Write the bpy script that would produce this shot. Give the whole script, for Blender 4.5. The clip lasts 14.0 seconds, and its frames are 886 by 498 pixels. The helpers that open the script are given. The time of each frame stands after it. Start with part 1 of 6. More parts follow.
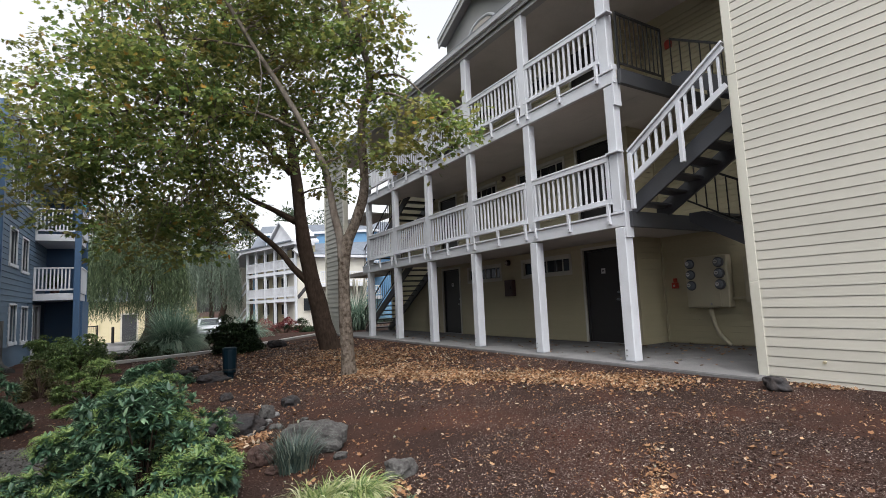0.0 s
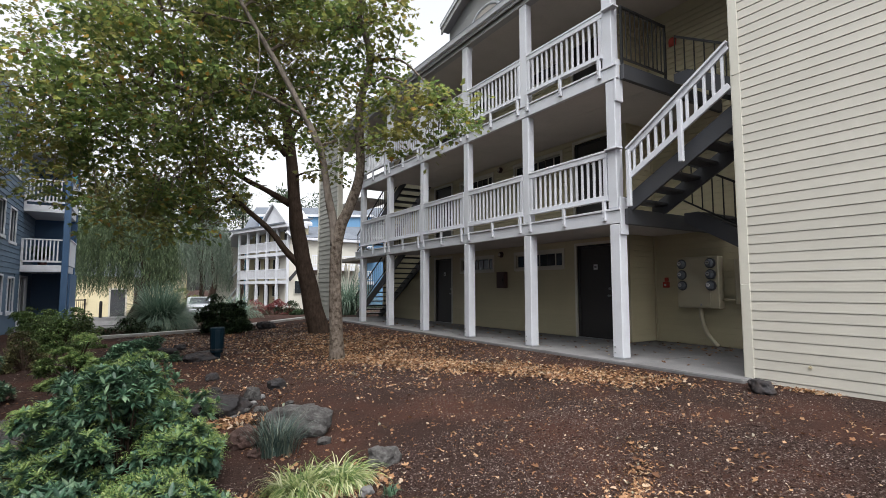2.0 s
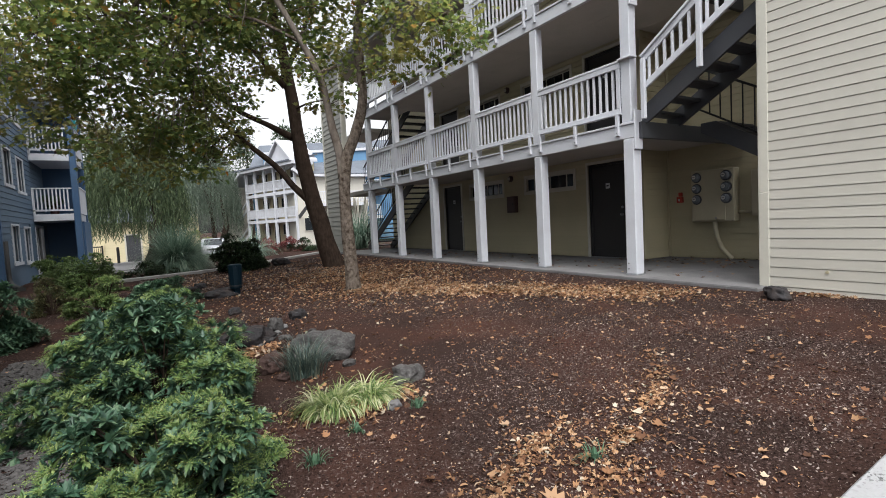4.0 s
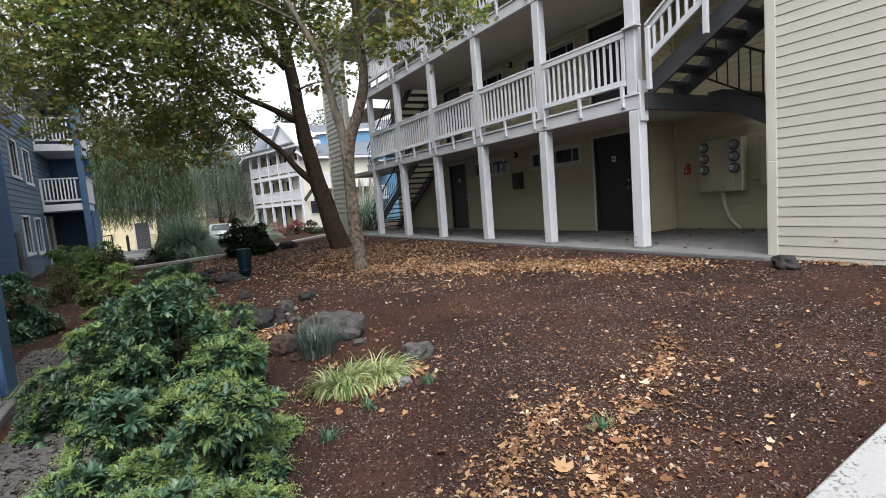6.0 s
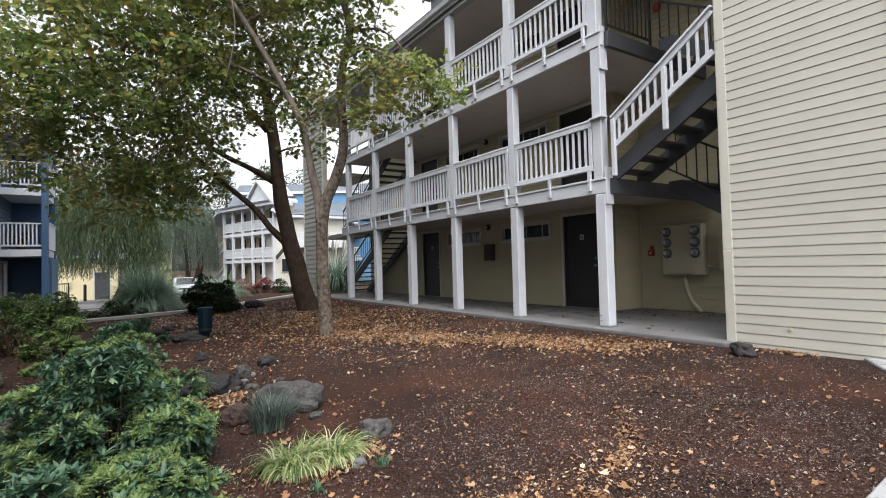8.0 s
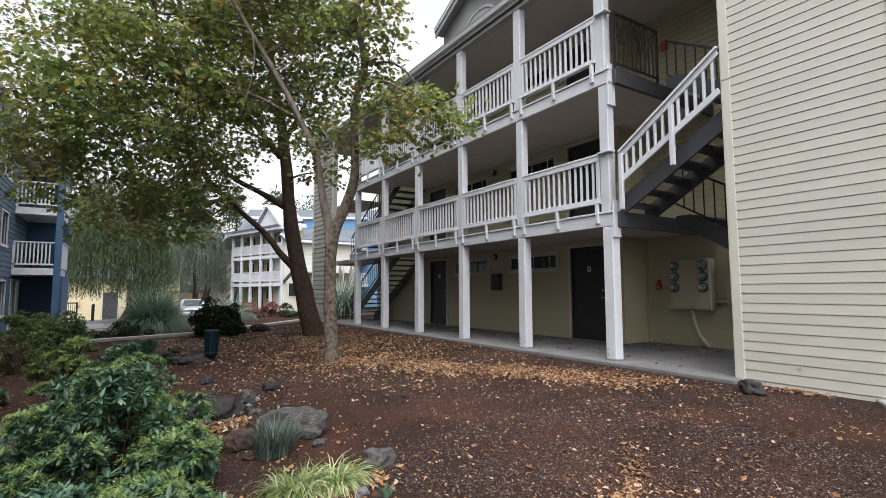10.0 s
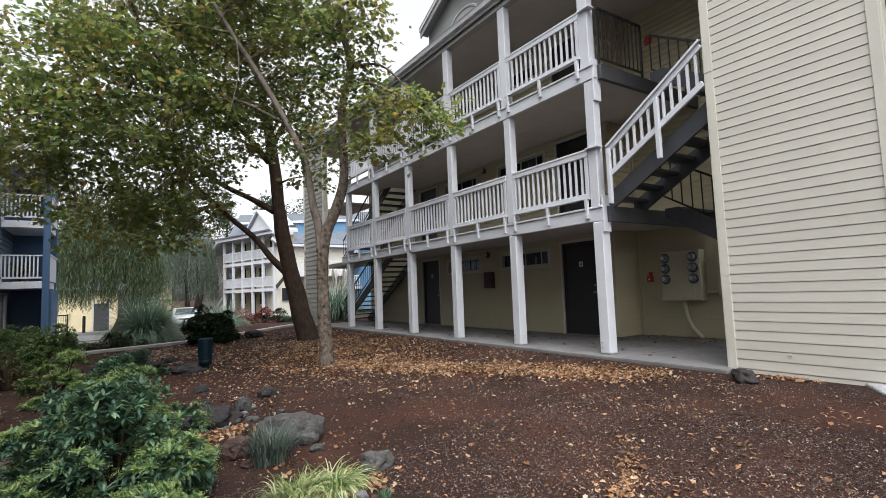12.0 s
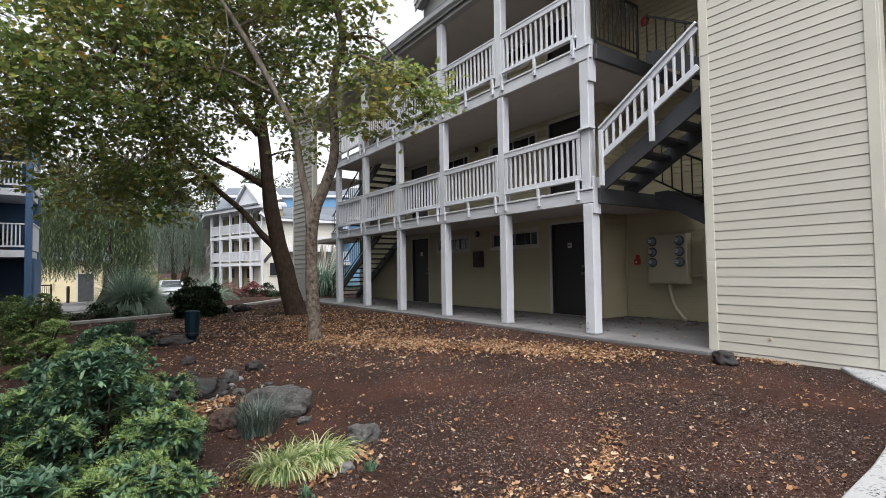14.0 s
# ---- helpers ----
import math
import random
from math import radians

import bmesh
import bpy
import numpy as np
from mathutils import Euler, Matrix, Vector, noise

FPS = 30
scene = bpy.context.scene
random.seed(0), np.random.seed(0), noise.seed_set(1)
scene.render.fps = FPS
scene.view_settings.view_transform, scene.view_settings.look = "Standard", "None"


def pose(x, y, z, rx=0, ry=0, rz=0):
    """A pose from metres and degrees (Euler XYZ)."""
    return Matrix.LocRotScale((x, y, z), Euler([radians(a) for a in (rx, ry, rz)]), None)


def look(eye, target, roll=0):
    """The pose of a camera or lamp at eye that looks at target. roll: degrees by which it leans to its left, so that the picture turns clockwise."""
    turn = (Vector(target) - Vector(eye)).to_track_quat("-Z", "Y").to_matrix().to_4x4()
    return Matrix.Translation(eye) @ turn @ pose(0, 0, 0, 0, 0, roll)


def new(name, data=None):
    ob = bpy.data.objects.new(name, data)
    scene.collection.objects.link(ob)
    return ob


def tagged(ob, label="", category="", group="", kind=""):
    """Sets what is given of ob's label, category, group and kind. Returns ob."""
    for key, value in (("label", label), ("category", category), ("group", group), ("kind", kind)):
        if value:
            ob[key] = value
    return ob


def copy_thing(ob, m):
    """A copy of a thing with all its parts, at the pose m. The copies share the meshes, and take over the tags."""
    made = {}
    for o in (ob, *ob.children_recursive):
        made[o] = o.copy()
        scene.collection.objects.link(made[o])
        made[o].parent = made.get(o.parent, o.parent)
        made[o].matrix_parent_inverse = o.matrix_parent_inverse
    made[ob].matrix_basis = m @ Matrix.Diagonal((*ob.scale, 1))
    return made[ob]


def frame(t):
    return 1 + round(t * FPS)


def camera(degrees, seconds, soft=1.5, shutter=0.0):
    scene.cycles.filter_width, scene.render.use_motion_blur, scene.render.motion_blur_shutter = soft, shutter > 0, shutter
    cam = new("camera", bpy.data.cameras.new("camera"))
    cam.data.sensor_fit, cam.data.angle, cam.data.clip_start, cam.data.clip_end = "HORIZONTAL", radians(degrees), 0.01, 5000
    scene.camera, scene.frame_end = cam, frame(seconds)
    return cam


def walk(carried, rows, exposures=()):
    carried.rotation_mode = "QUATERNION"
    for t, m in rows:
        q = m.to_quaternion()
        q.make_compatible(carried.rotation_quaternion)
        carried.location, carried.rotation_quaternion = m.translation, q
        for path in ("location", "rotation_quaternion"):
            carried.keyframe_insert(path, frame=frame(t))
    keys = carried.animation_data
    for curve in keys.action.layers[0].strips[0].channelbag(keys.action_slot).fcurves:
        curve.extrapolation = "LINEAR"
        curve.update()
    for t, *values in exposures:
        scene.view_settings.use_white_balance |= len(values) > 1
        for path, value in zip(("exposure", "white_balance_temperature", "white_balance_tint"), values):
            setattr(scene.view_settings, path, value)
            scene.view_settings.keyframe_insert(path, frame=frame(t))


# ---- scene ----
cam = camera(83.6, 14.0, soft=0.55, shutter=0.4)
PATH = [
    (0, (0.442, 0.033, 1.118), (1.476, 1.732, 1.325), -2.5),
    (0.5, (0.443, 0.041, 1.122), (1.477, 1.74, 1.33), -1.4),
    (1, (0.449, 0.051, 1.128), (1.5, 1.742, 1.316), -0.0),
    (1.5, (0.454, 0.054, 1.122), (1.509, 1.745, 1.294), 0.1),
    (2, (0.47, 0.072, 1.126), (1.528, 1.762, 1.288), 0.0),
    (2.5, (0.483, 0.131, 1.102), (1.479, 1.858, 1.258), -2.0),
    (3, (0.454, 0.129, 1.067), (1.519, 1.822, 1.117), -1.8),
    (3.5, (0.456, 0.137, 1.049), (1.508, 1.838, 0.997), -2.3),
    (6, (0.454, 0.118, 1.041), (1.445, 1.843, 0.843), -4.6),
    (6.5, (0.449, 0.114, 1.048), (1.426, 1.848, 0.853), -4.9),
    (7, (0.457, 0.124, 1.054), (1.428, 1.863, 0.873), -5.5),
    (7.5, (0.495, 0.1, 1.098), (1.505, 1.825, 1.049), -1.4),
    (8, (0.488, 0.073, 1.121), (1.589, 1.741, 1.178), -1.5),
    (8.5, (0.458, 0.047, 1.128), (1.55, 1.716, 1.272), 0.6),
    (8.7, (0.455, 0.057, 1.119), (1.521, 1.741, 1.288), 0.7),
    (11, (0.443, 0.016, 1.142), (1.534, 1.684, 1.307), -1.1),
    (11.5, (0.452, 0.018, 1.141), (1.543, 1.685, 1.308), -1.8),
    (12, (0.452, 0.015, 1.146), (1.553, 1.676, 1.312), -2.1),
    (12.5, (0.46, 0.027, 1.14), (1.576, 1.68, 1.289), -2.0),
    (13, (0.456, 0.029, 1.137), (1.585, 1.676, 1.247), -1.4),
    (13.5, (0.45, 0.022, 1.136), (1.586, 1.666, 1.215), -1.2),
    (14, (0.446, 0.019, 1.135), (1.584, 1.662, 1.214), -0.8),
]
walk(cam, [(t, look(eye, aim, roll)) for t, eye, aim, roll in PATH], [(0, 1.42), (2.5, 1.42), (3.5, 1.36), (6, 1.49), (7.5, 1.53), (8, 1.51), (8.5, 1.48), (11, 1.44), (14, 1.42)])

# ---- light ----
world = bpy.data.worlds.new("overcast")
scene.world = world
world.use_nodes = True
wn = world.node_tree
wn.nodes.clear()
sky = wn.nodes.new("ShaderNodeTexSky")
sky.sky_type, sky.sun_disc = "NISHITA", False
sky.sun_elevation, sky.sun_rotation = radians(65), radians(203)
sky.air_density, sky.dust_density, sky.ozone_density = 1.0, 6.0, 1.0
pale = wn.nodes.new("ShaderNodeHueSaturation")
pale.inputs["Saturation"].default_value = 0.16
back = wn.nodes.new("ShaderNodeBackground")
back.inputs["Strength"].default_value = 0.15
out = wn.nodes.new("ShaderNodeOutputWorld")
wn.links.new(sky.outputs[0], pale.inputs["Color"])
wn.links.new(pale.outputs[0], back.inputs["Color"])
wn.links.new(back.outputs[0], out.inputs["Surface"])

sun = new("sun", bpy.data.lights.new("sun", "SUN"))
sun.data.energy, sun.data.angle, sun.data.color = 0.5, radians(60), (1.0, 0.97, 0.93)
sun.matrix_world = look((0, 0, 0), (0.15, 0.35, -0.9))

# ---- helpers of this scene ----
rnd = random.Random(7)
rng = np.random.default_rng(11)


class Geo:
    """Collects vertices and faces of one mesh."""

    def __init__(self):
        self.v, self.f = [], []

    def box(self, x0, x1, y0, y1, z0, z1):
        n = len(self.v)
        self.v += [(x0, y0, z0), (x1, y0, z0), (x1, y1, z0), (x0, y1, z0), (x0, y0, z1), (x1, y0, z1), (x1, y1, z1), (x0, y1, z1)]
        self.f += [tuple(n + i for i in q) for q in ((3, 2, 1, 0), (4, 5, 6, 7), (0, 1, 5, 4), (1, 2, 6, 5), (2, 3, 7, 6), (3, 0, 4, 7))]
        return self

    def prism(self, outline, vec):
        """A flat outline (points in order) pushed along vec."""
        n, k = len(self.v), len(outline)
        vec = Vector(vec)
        self.v += [tuple(p) for p in outline] + [tuple(Vector(p) + vec) for p in outline]
        self.f += [tuple(n + i for i in reversed(range(k))), tuple(n + k + i for i in range(k))]
        self.f += [(n + i, n + (i + 1) % k, n + k + (i + 1) % k, n + k + i) for i in range(k)]
        return self

    def beam(self, a, b, w, h):
        """A bar of width w and height h from a to b."""
        a, b = Vector(a), Vector(b)
        d = (b - a).normalized()
        s = d.cross(Vector((0, 0, 1)))
        s = Vector((1, 0, 0)) if s.length < 1e-4 else s.normalized()
        u = s.cross(d)
        s, u = s * w / 2, u * h / 2
        return self.prism([a - s - u, a + s - u, a + s + u, a - s + u], b - a)

    def tube(self, points, radii, k=8, bump=0.0):
        """A tapered round limb through the points."""
        pts = [Vector(p) for p in points]
        rings = []
        for i, p in enumerate(pts):
            d = (pts[min(i + 1, len(pts) - 1)] - pts[max(i - 1, 0)]).normalized()
            s = d.cross(Vector((0.3, 0.9, 0.1))).normalized()
            u = d.cross(s)
            n = len(self.v)
            for j in range(k):
                a = 2 * math.pi * j / k
                r = radii[i] * (1 + bump * noise.noise((p.x * 2 + math.cos(a), p.y * 2 + math.sin(a), p.z * 1.2)))
                self.v.append(tuple(p + s * (math.cos(a) * r) + u * (math.sin(a) * r)))
            rings.append(n)
        for m, n in zip(rings, rings[1:]):
            self.f += [(m + j, m + (j + 1) % k, n + (j + 1) % k, n + j) for j in range(k)]
        self.f += [tuple(rings[0] + j for j in reversed(range(k))), tuple(rings[-1] + j for j in range(k))]
        return self

    def mesh(self, name, material, smooth=False, bevel=0.0):
        me = bpy.data.meshes.new(name)
        me.from_pydata(self.v, [], self.f)
        if bevel:
            bm = bmesh.new()
            bm.from_mesh(me)
            bmesh.ops.bevel(bm, geom=bm.edges[:], offset=bevel, segments=1, affect="EDGES", clamp_overlap=True)
            bm.to_mesh(me)
            bm.free()
        me.materials.append(material)
        if smooth:
            me.polygons.foreach_set("use_smooth", [True] * len(me.polygons))
        return me


def part(name, geo, material, parent=None, label="", smooth=False, bevel=0.0, at=None):
    """Links a Geo (or a ready mesh) as one mesh object, under a thing or a part where one is given."""
    me = geo if isinstance(geo, bpy.types.Mesh) else geo.mesh(name, material, smooth, bevel)
    ob = new(name, me)
    if parent is not None:
        ob.parent = parent
    if at is not None:
        ob.matrix_basis = at
    if label:
        ob["label"] = label
    return ob


def thing(name, label, category, at=None, group="", kind=""):
    ob = new(name)
    ob.empty_display_size = 0.1
    if at is not None:
        ob.matrix_basis = at
    return tagged(ob, label, category, group, kind)


def array_mesh(name, verts, faces, material):
    """A mesh from number arrays; all faces have the same count of corners."""
    me = bpy.data.meshes.new(name)
    n, k = faces.shape
    me.vertices.add(len(verts))
    me.vertices.foreach_set("co", np.ascontiguousarray(verts, dtype=np.float32).ravel())
    me.loops.add(n * k)
    me.loops.foreach_set("vertex_index", np.ascontiguousarray(faces, dtype=np.int32).ravel())
    me.polygons.add(n)
    me.polygons.foreach_set("loop_start", np.arange(0, n * k, k, dtype=np.int32))
    me.update(calc_edges=True)
    me.materials.append(material)
    return me


def turns(n, tilt):
    """n random turns: any heading, tilted off level by about tilt radians."""
    yaw = rng.uniform(0, 2 * np.pi, n)
    a, b = rng.normal(0, tilt, n), rng.normal(0, tilt, n)
    cz, sz, ca, sa, cb, sb = np.cos(yaw), np.sin(yaw), np.cos(a), np.sin(a), np.cos(b), np.sin(b)
    o, z = np.ones(n), np.zeros(n)
    rz = np.stack([cz, -sz, z, sz, cz, z, z, z, o], 1).reshape(n, 3, 3)
    rx = np.stack([o, z, z, z, ca, -sa, z, sa, ca], 1).reshape(n, 3, 3)
    ry = np.stack([cb, z, sb, z, o, z, -sb, z, cb], 1).reshape(n, 3, 3)
    return rz @ rx @ ry


def scattered(name, shape, places, rot, size, material):
    """One mesh of many copies of a small shape (verts, triangles)."""
    sv, sf = np.array(shape[0], float), np.array(shape[1])
    n = len(places)
    size = np.broadcast_to(np.asarray(size, float), (n,))
    v = np.einsum("nij,kj->nki", rot, sv) * size[:, None, None] + np.asarray(places)[:, None, :]
    f = sf[None] + (np.arange(n) * len(sv))[:, None, None]
    return array_mesh(name, v.reshape(-1, 3), f.reshape(-1, sf.shape[1]), material)


def aimed(dirs, roll=True):
    """Turns that bring +Y to each of the directions, with a random roll."""
    d = dirs / np.linalg.norm(dirs, axis=1)[:, None]
    h = np.where(np.abs(d[:, 2:3]) > 0.95, np.array([[1.0, 0, 0]]), np.array([[0, 0, 1.0]]))
    s = np.cross(d, h)
    s /= np.linalg.norm(s, axis=1)[:, None]
    u = np.cross(s, d)
    if roll:
        a = rng.normal(0, 0.5, len(d))[:, None]
        s, u = s * np.cos(a) + u * np.sin(a), u * np.cos(a) - s * np.sin(a)
    return np.stack([s, d, u], 2)


# ---- materials ----
def paint(name, colour, rough=0.6, grain=30.0, vary=0.12, stain=0.15, bump=0.15, metal=0.0, rand=0.06, stretch=(1, 1, 1), second=None, patch=1.5, spec=0.4):
    """A surface with fine grain, large stains and a random shade per object."""
    m = bpy.data.materials.new(name)
    m.use_nodes = True
    nt = m.node_tree
    N, L = nt.nodes, nt.links
    bsdf = N["Principled BSDF"]
    bsdf.inputs["Roughness"].default_value, bsdf.inputs["Metallic"].default_value = rough, metal
    bsdf.inputs["Specular IOR Level"].default_value = spec
    geo = N.new("ShaderNodeNewGeometry")
    mp = N.new("ShaderNodeMapping")
    mp.inputs["Scale"].default_value = stretch
    L.new(geo.outputs["Position"], mp.inputs["Vector"])
    fine, big = N.new("ShaderNodeTexNoise"), N.new("ShaderNodeTexNoise")
    fine.inputs["Scale"].default_value, fine.inputs["Detail"].default_value = grain, 6
    big.inputs["Scale"].default_value, big.inputs["Detail"].default_value = patch, 5
    L.new(mp.outputs[0], fine.inputs["Vector"])
    L.new(geo.outputs["Position"], big.inputs["Vector"])
    dark = [c * (1 - vary) for c in colour]
    light = [min(1, c * (1 + vary)) for c in colour]
    mix1 = N.new("ShaderNodeMix")
    mix1.data_type = "RGBA"
    mix1.inputs["A"].default_value, mix1.inputs["B"].default_value = (*dark, 1), (*light, 1)
    L.new(fine.outputs["Fac"], mix1.inputs["Factor"])
    ramp = N.new("ShaderNodeValToRGB")
    ramp.color_ramp.elements[0].position, ramp.color_ramp.elements[1].position = 0.45, 0.72
    L.new(big.outputs["Fac"], ramp.inputs[0])
    mul = N.new("ShaderNodeMath")
    mul.operation = "MULTIPLY"
    mul.inputs[1].default_value = stain
    L.new(ramp.outputs[0], mul.inputs[0])
    mix2 = N.new("ShaderNodeMix")
    mix2.data_type = "RGBA"
    s = second or [c * 0.45 for c in colour]
    mix2.inputs["B"].default_value = (*s, 1)
    L.new(mul.outputs[0], mix2.inputs["Factor"])
    L.new(mix1.outputs["Result"], mix2.inputs["A"])
    info = N.new("ShaderNodeObjectInfo")
    rng_ = N.new("ShaderNodeMapRange")
    rng_.inputs["To Min"].default_value, rng_.inputs["To Max"].default_value = 1 - rand, 1 + rand
    L.new(info.outputs["Random"], rng_.inputs["Value"])
    hsv = N.new("ShaderNodeHueSaturation")
    L.new(rng_.outputs[0], hsv.inputs["Value"])
    L.new(mix2.outputs["Result"], hsv.inputs["Color"])
    L.new(hsv.outputs[0], bsdf.inputs["Base Color"])
    bp = N.new("ShaderNodeBump")
    bp.inputs["Strength"].default_value, bp.inputs["Distance"].default_value = bump, 0.02
    L.new(fine.outputs["Fac"], bp.inputs["Height"])
    L.new(bp.outputs[0], bsdf.inputs["Normal"])
    return m


def foliage(name, stops, through_light=0.35, rough=0.5, spec=0.3, turning=None):
    """Leaves: each one takes its own shade from the stops (position, colour); some light passes through; turning tints whole sprays."""
    m = bpy.data.materials.new(name)
    m.use_nodes = True
    nt = m.node_tree
    N, L = nt.nodes, nt.links
    bsdf = N["Principled BSDF"]
    bsdf.inputs["Roughness"].default_value = rough
    bsdf.inputs["Specular IOR Level"].default_value = spec
    geo = N.new("ShaderNodeNewGeometry")
    ramp = N.new("ShaderNodeValToRGB")
    while len(ramp.color_ramp.elements) < len(stops):
        ramp.color_ramp.elements.new(0.5)
    for e, (p, c) in zip(ramp.color_ramp.elements, stops):
        e.position, e.color = p, (*c, 1)
    L.new(geo.outputs["Random Per Island"], ramp.inputs[0])
    tex = N.new("ShaderNodeTexNoise")
    tex.inputs["Scale"].default_value = 1.3
    L.new(geo.outputs["Position"], tex.inputs["Vector"])
    mr = N.new("ShaderNodeMapRange")
    mr.inputs["From Min"].default_value, mr.inputs["From Max"].default_value = 0.3, 0.7
    mr.inputs["To Min"].default_value, mr.inputs["To Max"].default_value = 0.75, 1.25
    L.new(tex.outputs["Fac"], mr.inputs["Value"])
    hsv = N.new("ShaderNodeHueSaturation")
    L.new(mr.outputs[0], hsv.inputs["Value"])
    L.new(ramp.outputs[0], hsv.inputs["Color"])
    tint = hsv.outputs[0]
    if turning:
        patch = N.new("ShaderNodeTexNoise")
        patch.inputs["Scale"].default_value, patch.inputs["Detail"].default_value = 0.9, 4
        L.new(geo.outputs["Position"], patch.inputs["Vector"])
        much = N.new("ShaderNodeMapRange")
        much.inputs["From Min"].default_value, much.inputs["From Max"].default_value = 0.48, 0.68
        much.inputs["To Max"].default_value = 0.75
        L.new(patch.outputs["Fac"], much.inputs["Value"])
        autumn = N.new("ShaderNodeMix")
        autumn.data_type = "RGBA"
        autumn.inputs["B"].default_value = (*turning, 1)
        L.new(much.outputs[0], autumn.inputs["Factor"])
        L.new(tint, autumn.inputs["A"])
        tint = autumn.outputs["Result"]
    L.new(tint, bsdf.inputs["Base Color"])
    tr = N.new("ShaderNodeBsdfTranslucent")
    L.new(tint, tr.inputs["Color"])
    mix = N.new("ShaderNodeMixShader")
    mix.inputs[0].default_value = through_light
    L.new(bsdf.outputs[0], mix.inputs[1])
    L.new(tr.outputs[0], mix.inputs[2])
    L.new(mix.outputs[0], N["Material Output"].inputs["Surface"])
    return m


def glass(name, tint=(0.02, 0.025, 0.03)):
    m = bpy.data.materials.new(name)
    m.use_nodes = True
    b = m.node_tree.nodes["Principled BSDF"]
    b.inputs["Base Color"].default_value = (*tint, 1)
    b.inputs["Roughness"].default_value = 0.06
    b.inputs["IOR"].default_value = 1.5
    return m


CREAM = paint("cream_paint", (0.475, 0.462, 0.412), 0.55, 40, 0.05, 0.10, 0.08, rand=0.03, stretch=(1, 1, 6))
WALLTAN = paint("tan_paint", (0.44, 0.395, 0.268), 0.6, 40, 0.06, 0.10, 0.08, rand=0.03)
SOFFIT = paint("soffit_paint", (0.45, 0.42, 0.395), 0.7, 20, 0.08, 0.2, 0.1)
SLATE = paint("slate_gravel", (0.088, 0.083, 0.082), 0.85, 40, 0.4, 0.5, 0.5, rand=0.2, spec=0.2)
WHITE = paint("white_paint", (0.52, 0.54, 0.585), 0.5, 35, 0.06, 0.22, 0.1, rand=0.04, second=(0.34, 0.34, 0.36), patch=3)
TRIM = paint("trim_paint", (0.52, 0.51, 0.45), 0.5, 35, 0.05, 0.15, 0.08, rand=0.03)
BEIGE = paint("beige_cabinet_paint", (0.45, 0.41, 0.30), 0.5, 35, 0.05, 0.15, 0.05, rand=0.02)
FASCIA = paint("grey_fascia_paint", (0.33, 0.335, 0.345), 0.5, 25, 0.06, 0.2, 0.08)
STEEL = paint("dark_steel", (0.055, 0.058, 0.066), 0.5, 60, 0.2, 0.25, 0.1, metal=0.2, second=(0.10, 0.085, 0.075))
BLACK = paint("black_iron", (0.018, 0.018, 0.019), 0.45, 80, 0.2, 0.1, 0.1, metal=0.3)
CONCRETE = paint("concrete", (0.135, 0.134, 0.138), 0.85, 45, 0.16, 0.55, 0.3, second=(0.075, 0.072, 0.07), patch=2.2)
LICHEN = paint("lichen_concrete", (0.255, 0.26, 0.268), 0.9, 60, 0.10, 0.9, 0.35, second=(0.04, 0.042, 0.04), patch=48, spec=0.1)
# lichen grows in small dark specks, thicker in some patches
lt = LICHEN.node_tree
specks = next(n for n in lt.nodes if n.bl_idname == "ShaderNodeValToRGB")
specks.color_ramp.elements[0].position, specks.color_ramp.elements[1].position = 0.54, 0.60
where = lt.nodes.new("ShaderNodeTexNoise")
where.inputs["Scale"].default_value = 5.0
dense = lt.nodes.new("ShaderNodeMapRange")
dense.inputs["From Min"].default_value, dense.inputs["From Max"].default_value = 0.42, 0.66
lt.links.new(next(n for n in lt.nodes if n.bl_idname == "ShaderNodeNewGeometry").outputs["Position"], where.inputs["Vector"])
lt.links.new(where.outputs["Fac"], dense.inputs["Value"])
lt.links.new(dense.outputs[0], next(n for n in lt.nodes if n.bl_idname == "ShaderNodeMath").inputs[1])
PALECONC = paint("pale_concrete", (0.30, 0.295, 0.288), 0.85, 45, 0.14, 0.4, 0.3, second=(0.16, 0.15, 0.14), patch=3)
DOOR = paint("dark_door", (0.030, 0.028, 0.028), 0.45, 50, 0.15, 0.1, 0.05)
PLATE = paint("pale_plate", (0.55, 0.55, 0.56), 0.4, 50, 0.05, 0.05, 0.02)
GREYMETAL = paint("grey_metal", (0.30, 0.31, 0.33), 0.4, 60, 0.1, 0.1, 0.05, metal=0.6)
RED = paint("red_enamel", (0.42, 0.05, 0.035), 0.4, 50, 0.1, 0.1, 0.05)
MAROON = paint("maroon_box", (0.05, 0.022, 0.022), 0.45, 50, 0.1, 0.1, 0.05)
BLUE = paint("blue_siding_paint", (0.070, 0.115, 0.170), 0.6, 35, 0.1, 0.15, 0.08, rand=0.05)
NAVY = paint("navy_paint", (0.040, 0.088, 0.170), 0.5, 40, 0.08, 0.12, 0.06, second=(0.10, 0.10, 0.10))
SKYBLUE = paint("sky_blue_paint", (0.09, 0.20, 0.34), 0.6, 30, 0.08, 0.1, 0.06)
YELLOW = paint("yellow_siding_paint", (0.62, 0.55, 0.36), 0.6, 35, 0.06, 0.12, 0.06)
# cream siding with the far screen's shade put into the colour
SHADEDCREAM = paint("shaded_cream_siding_paint", (0.25, 0.25, 0.225), 0.6, 35, 0.06, 0.12, 0.06, rand=0.05)
SHINGLE = paint("grey_shingle", (0.10, 0.115, 0.14), 0.85, 60, 0.3, 0.3, 0.4)
MULCH = paint("bark_mulch", (0.0285, 0.0176, 0.0150), 0.95, 75, 0.85, 0.8, 1.0, second=(0.062, 0.0285, 0.0205), patch=0.9, spec=0.05)
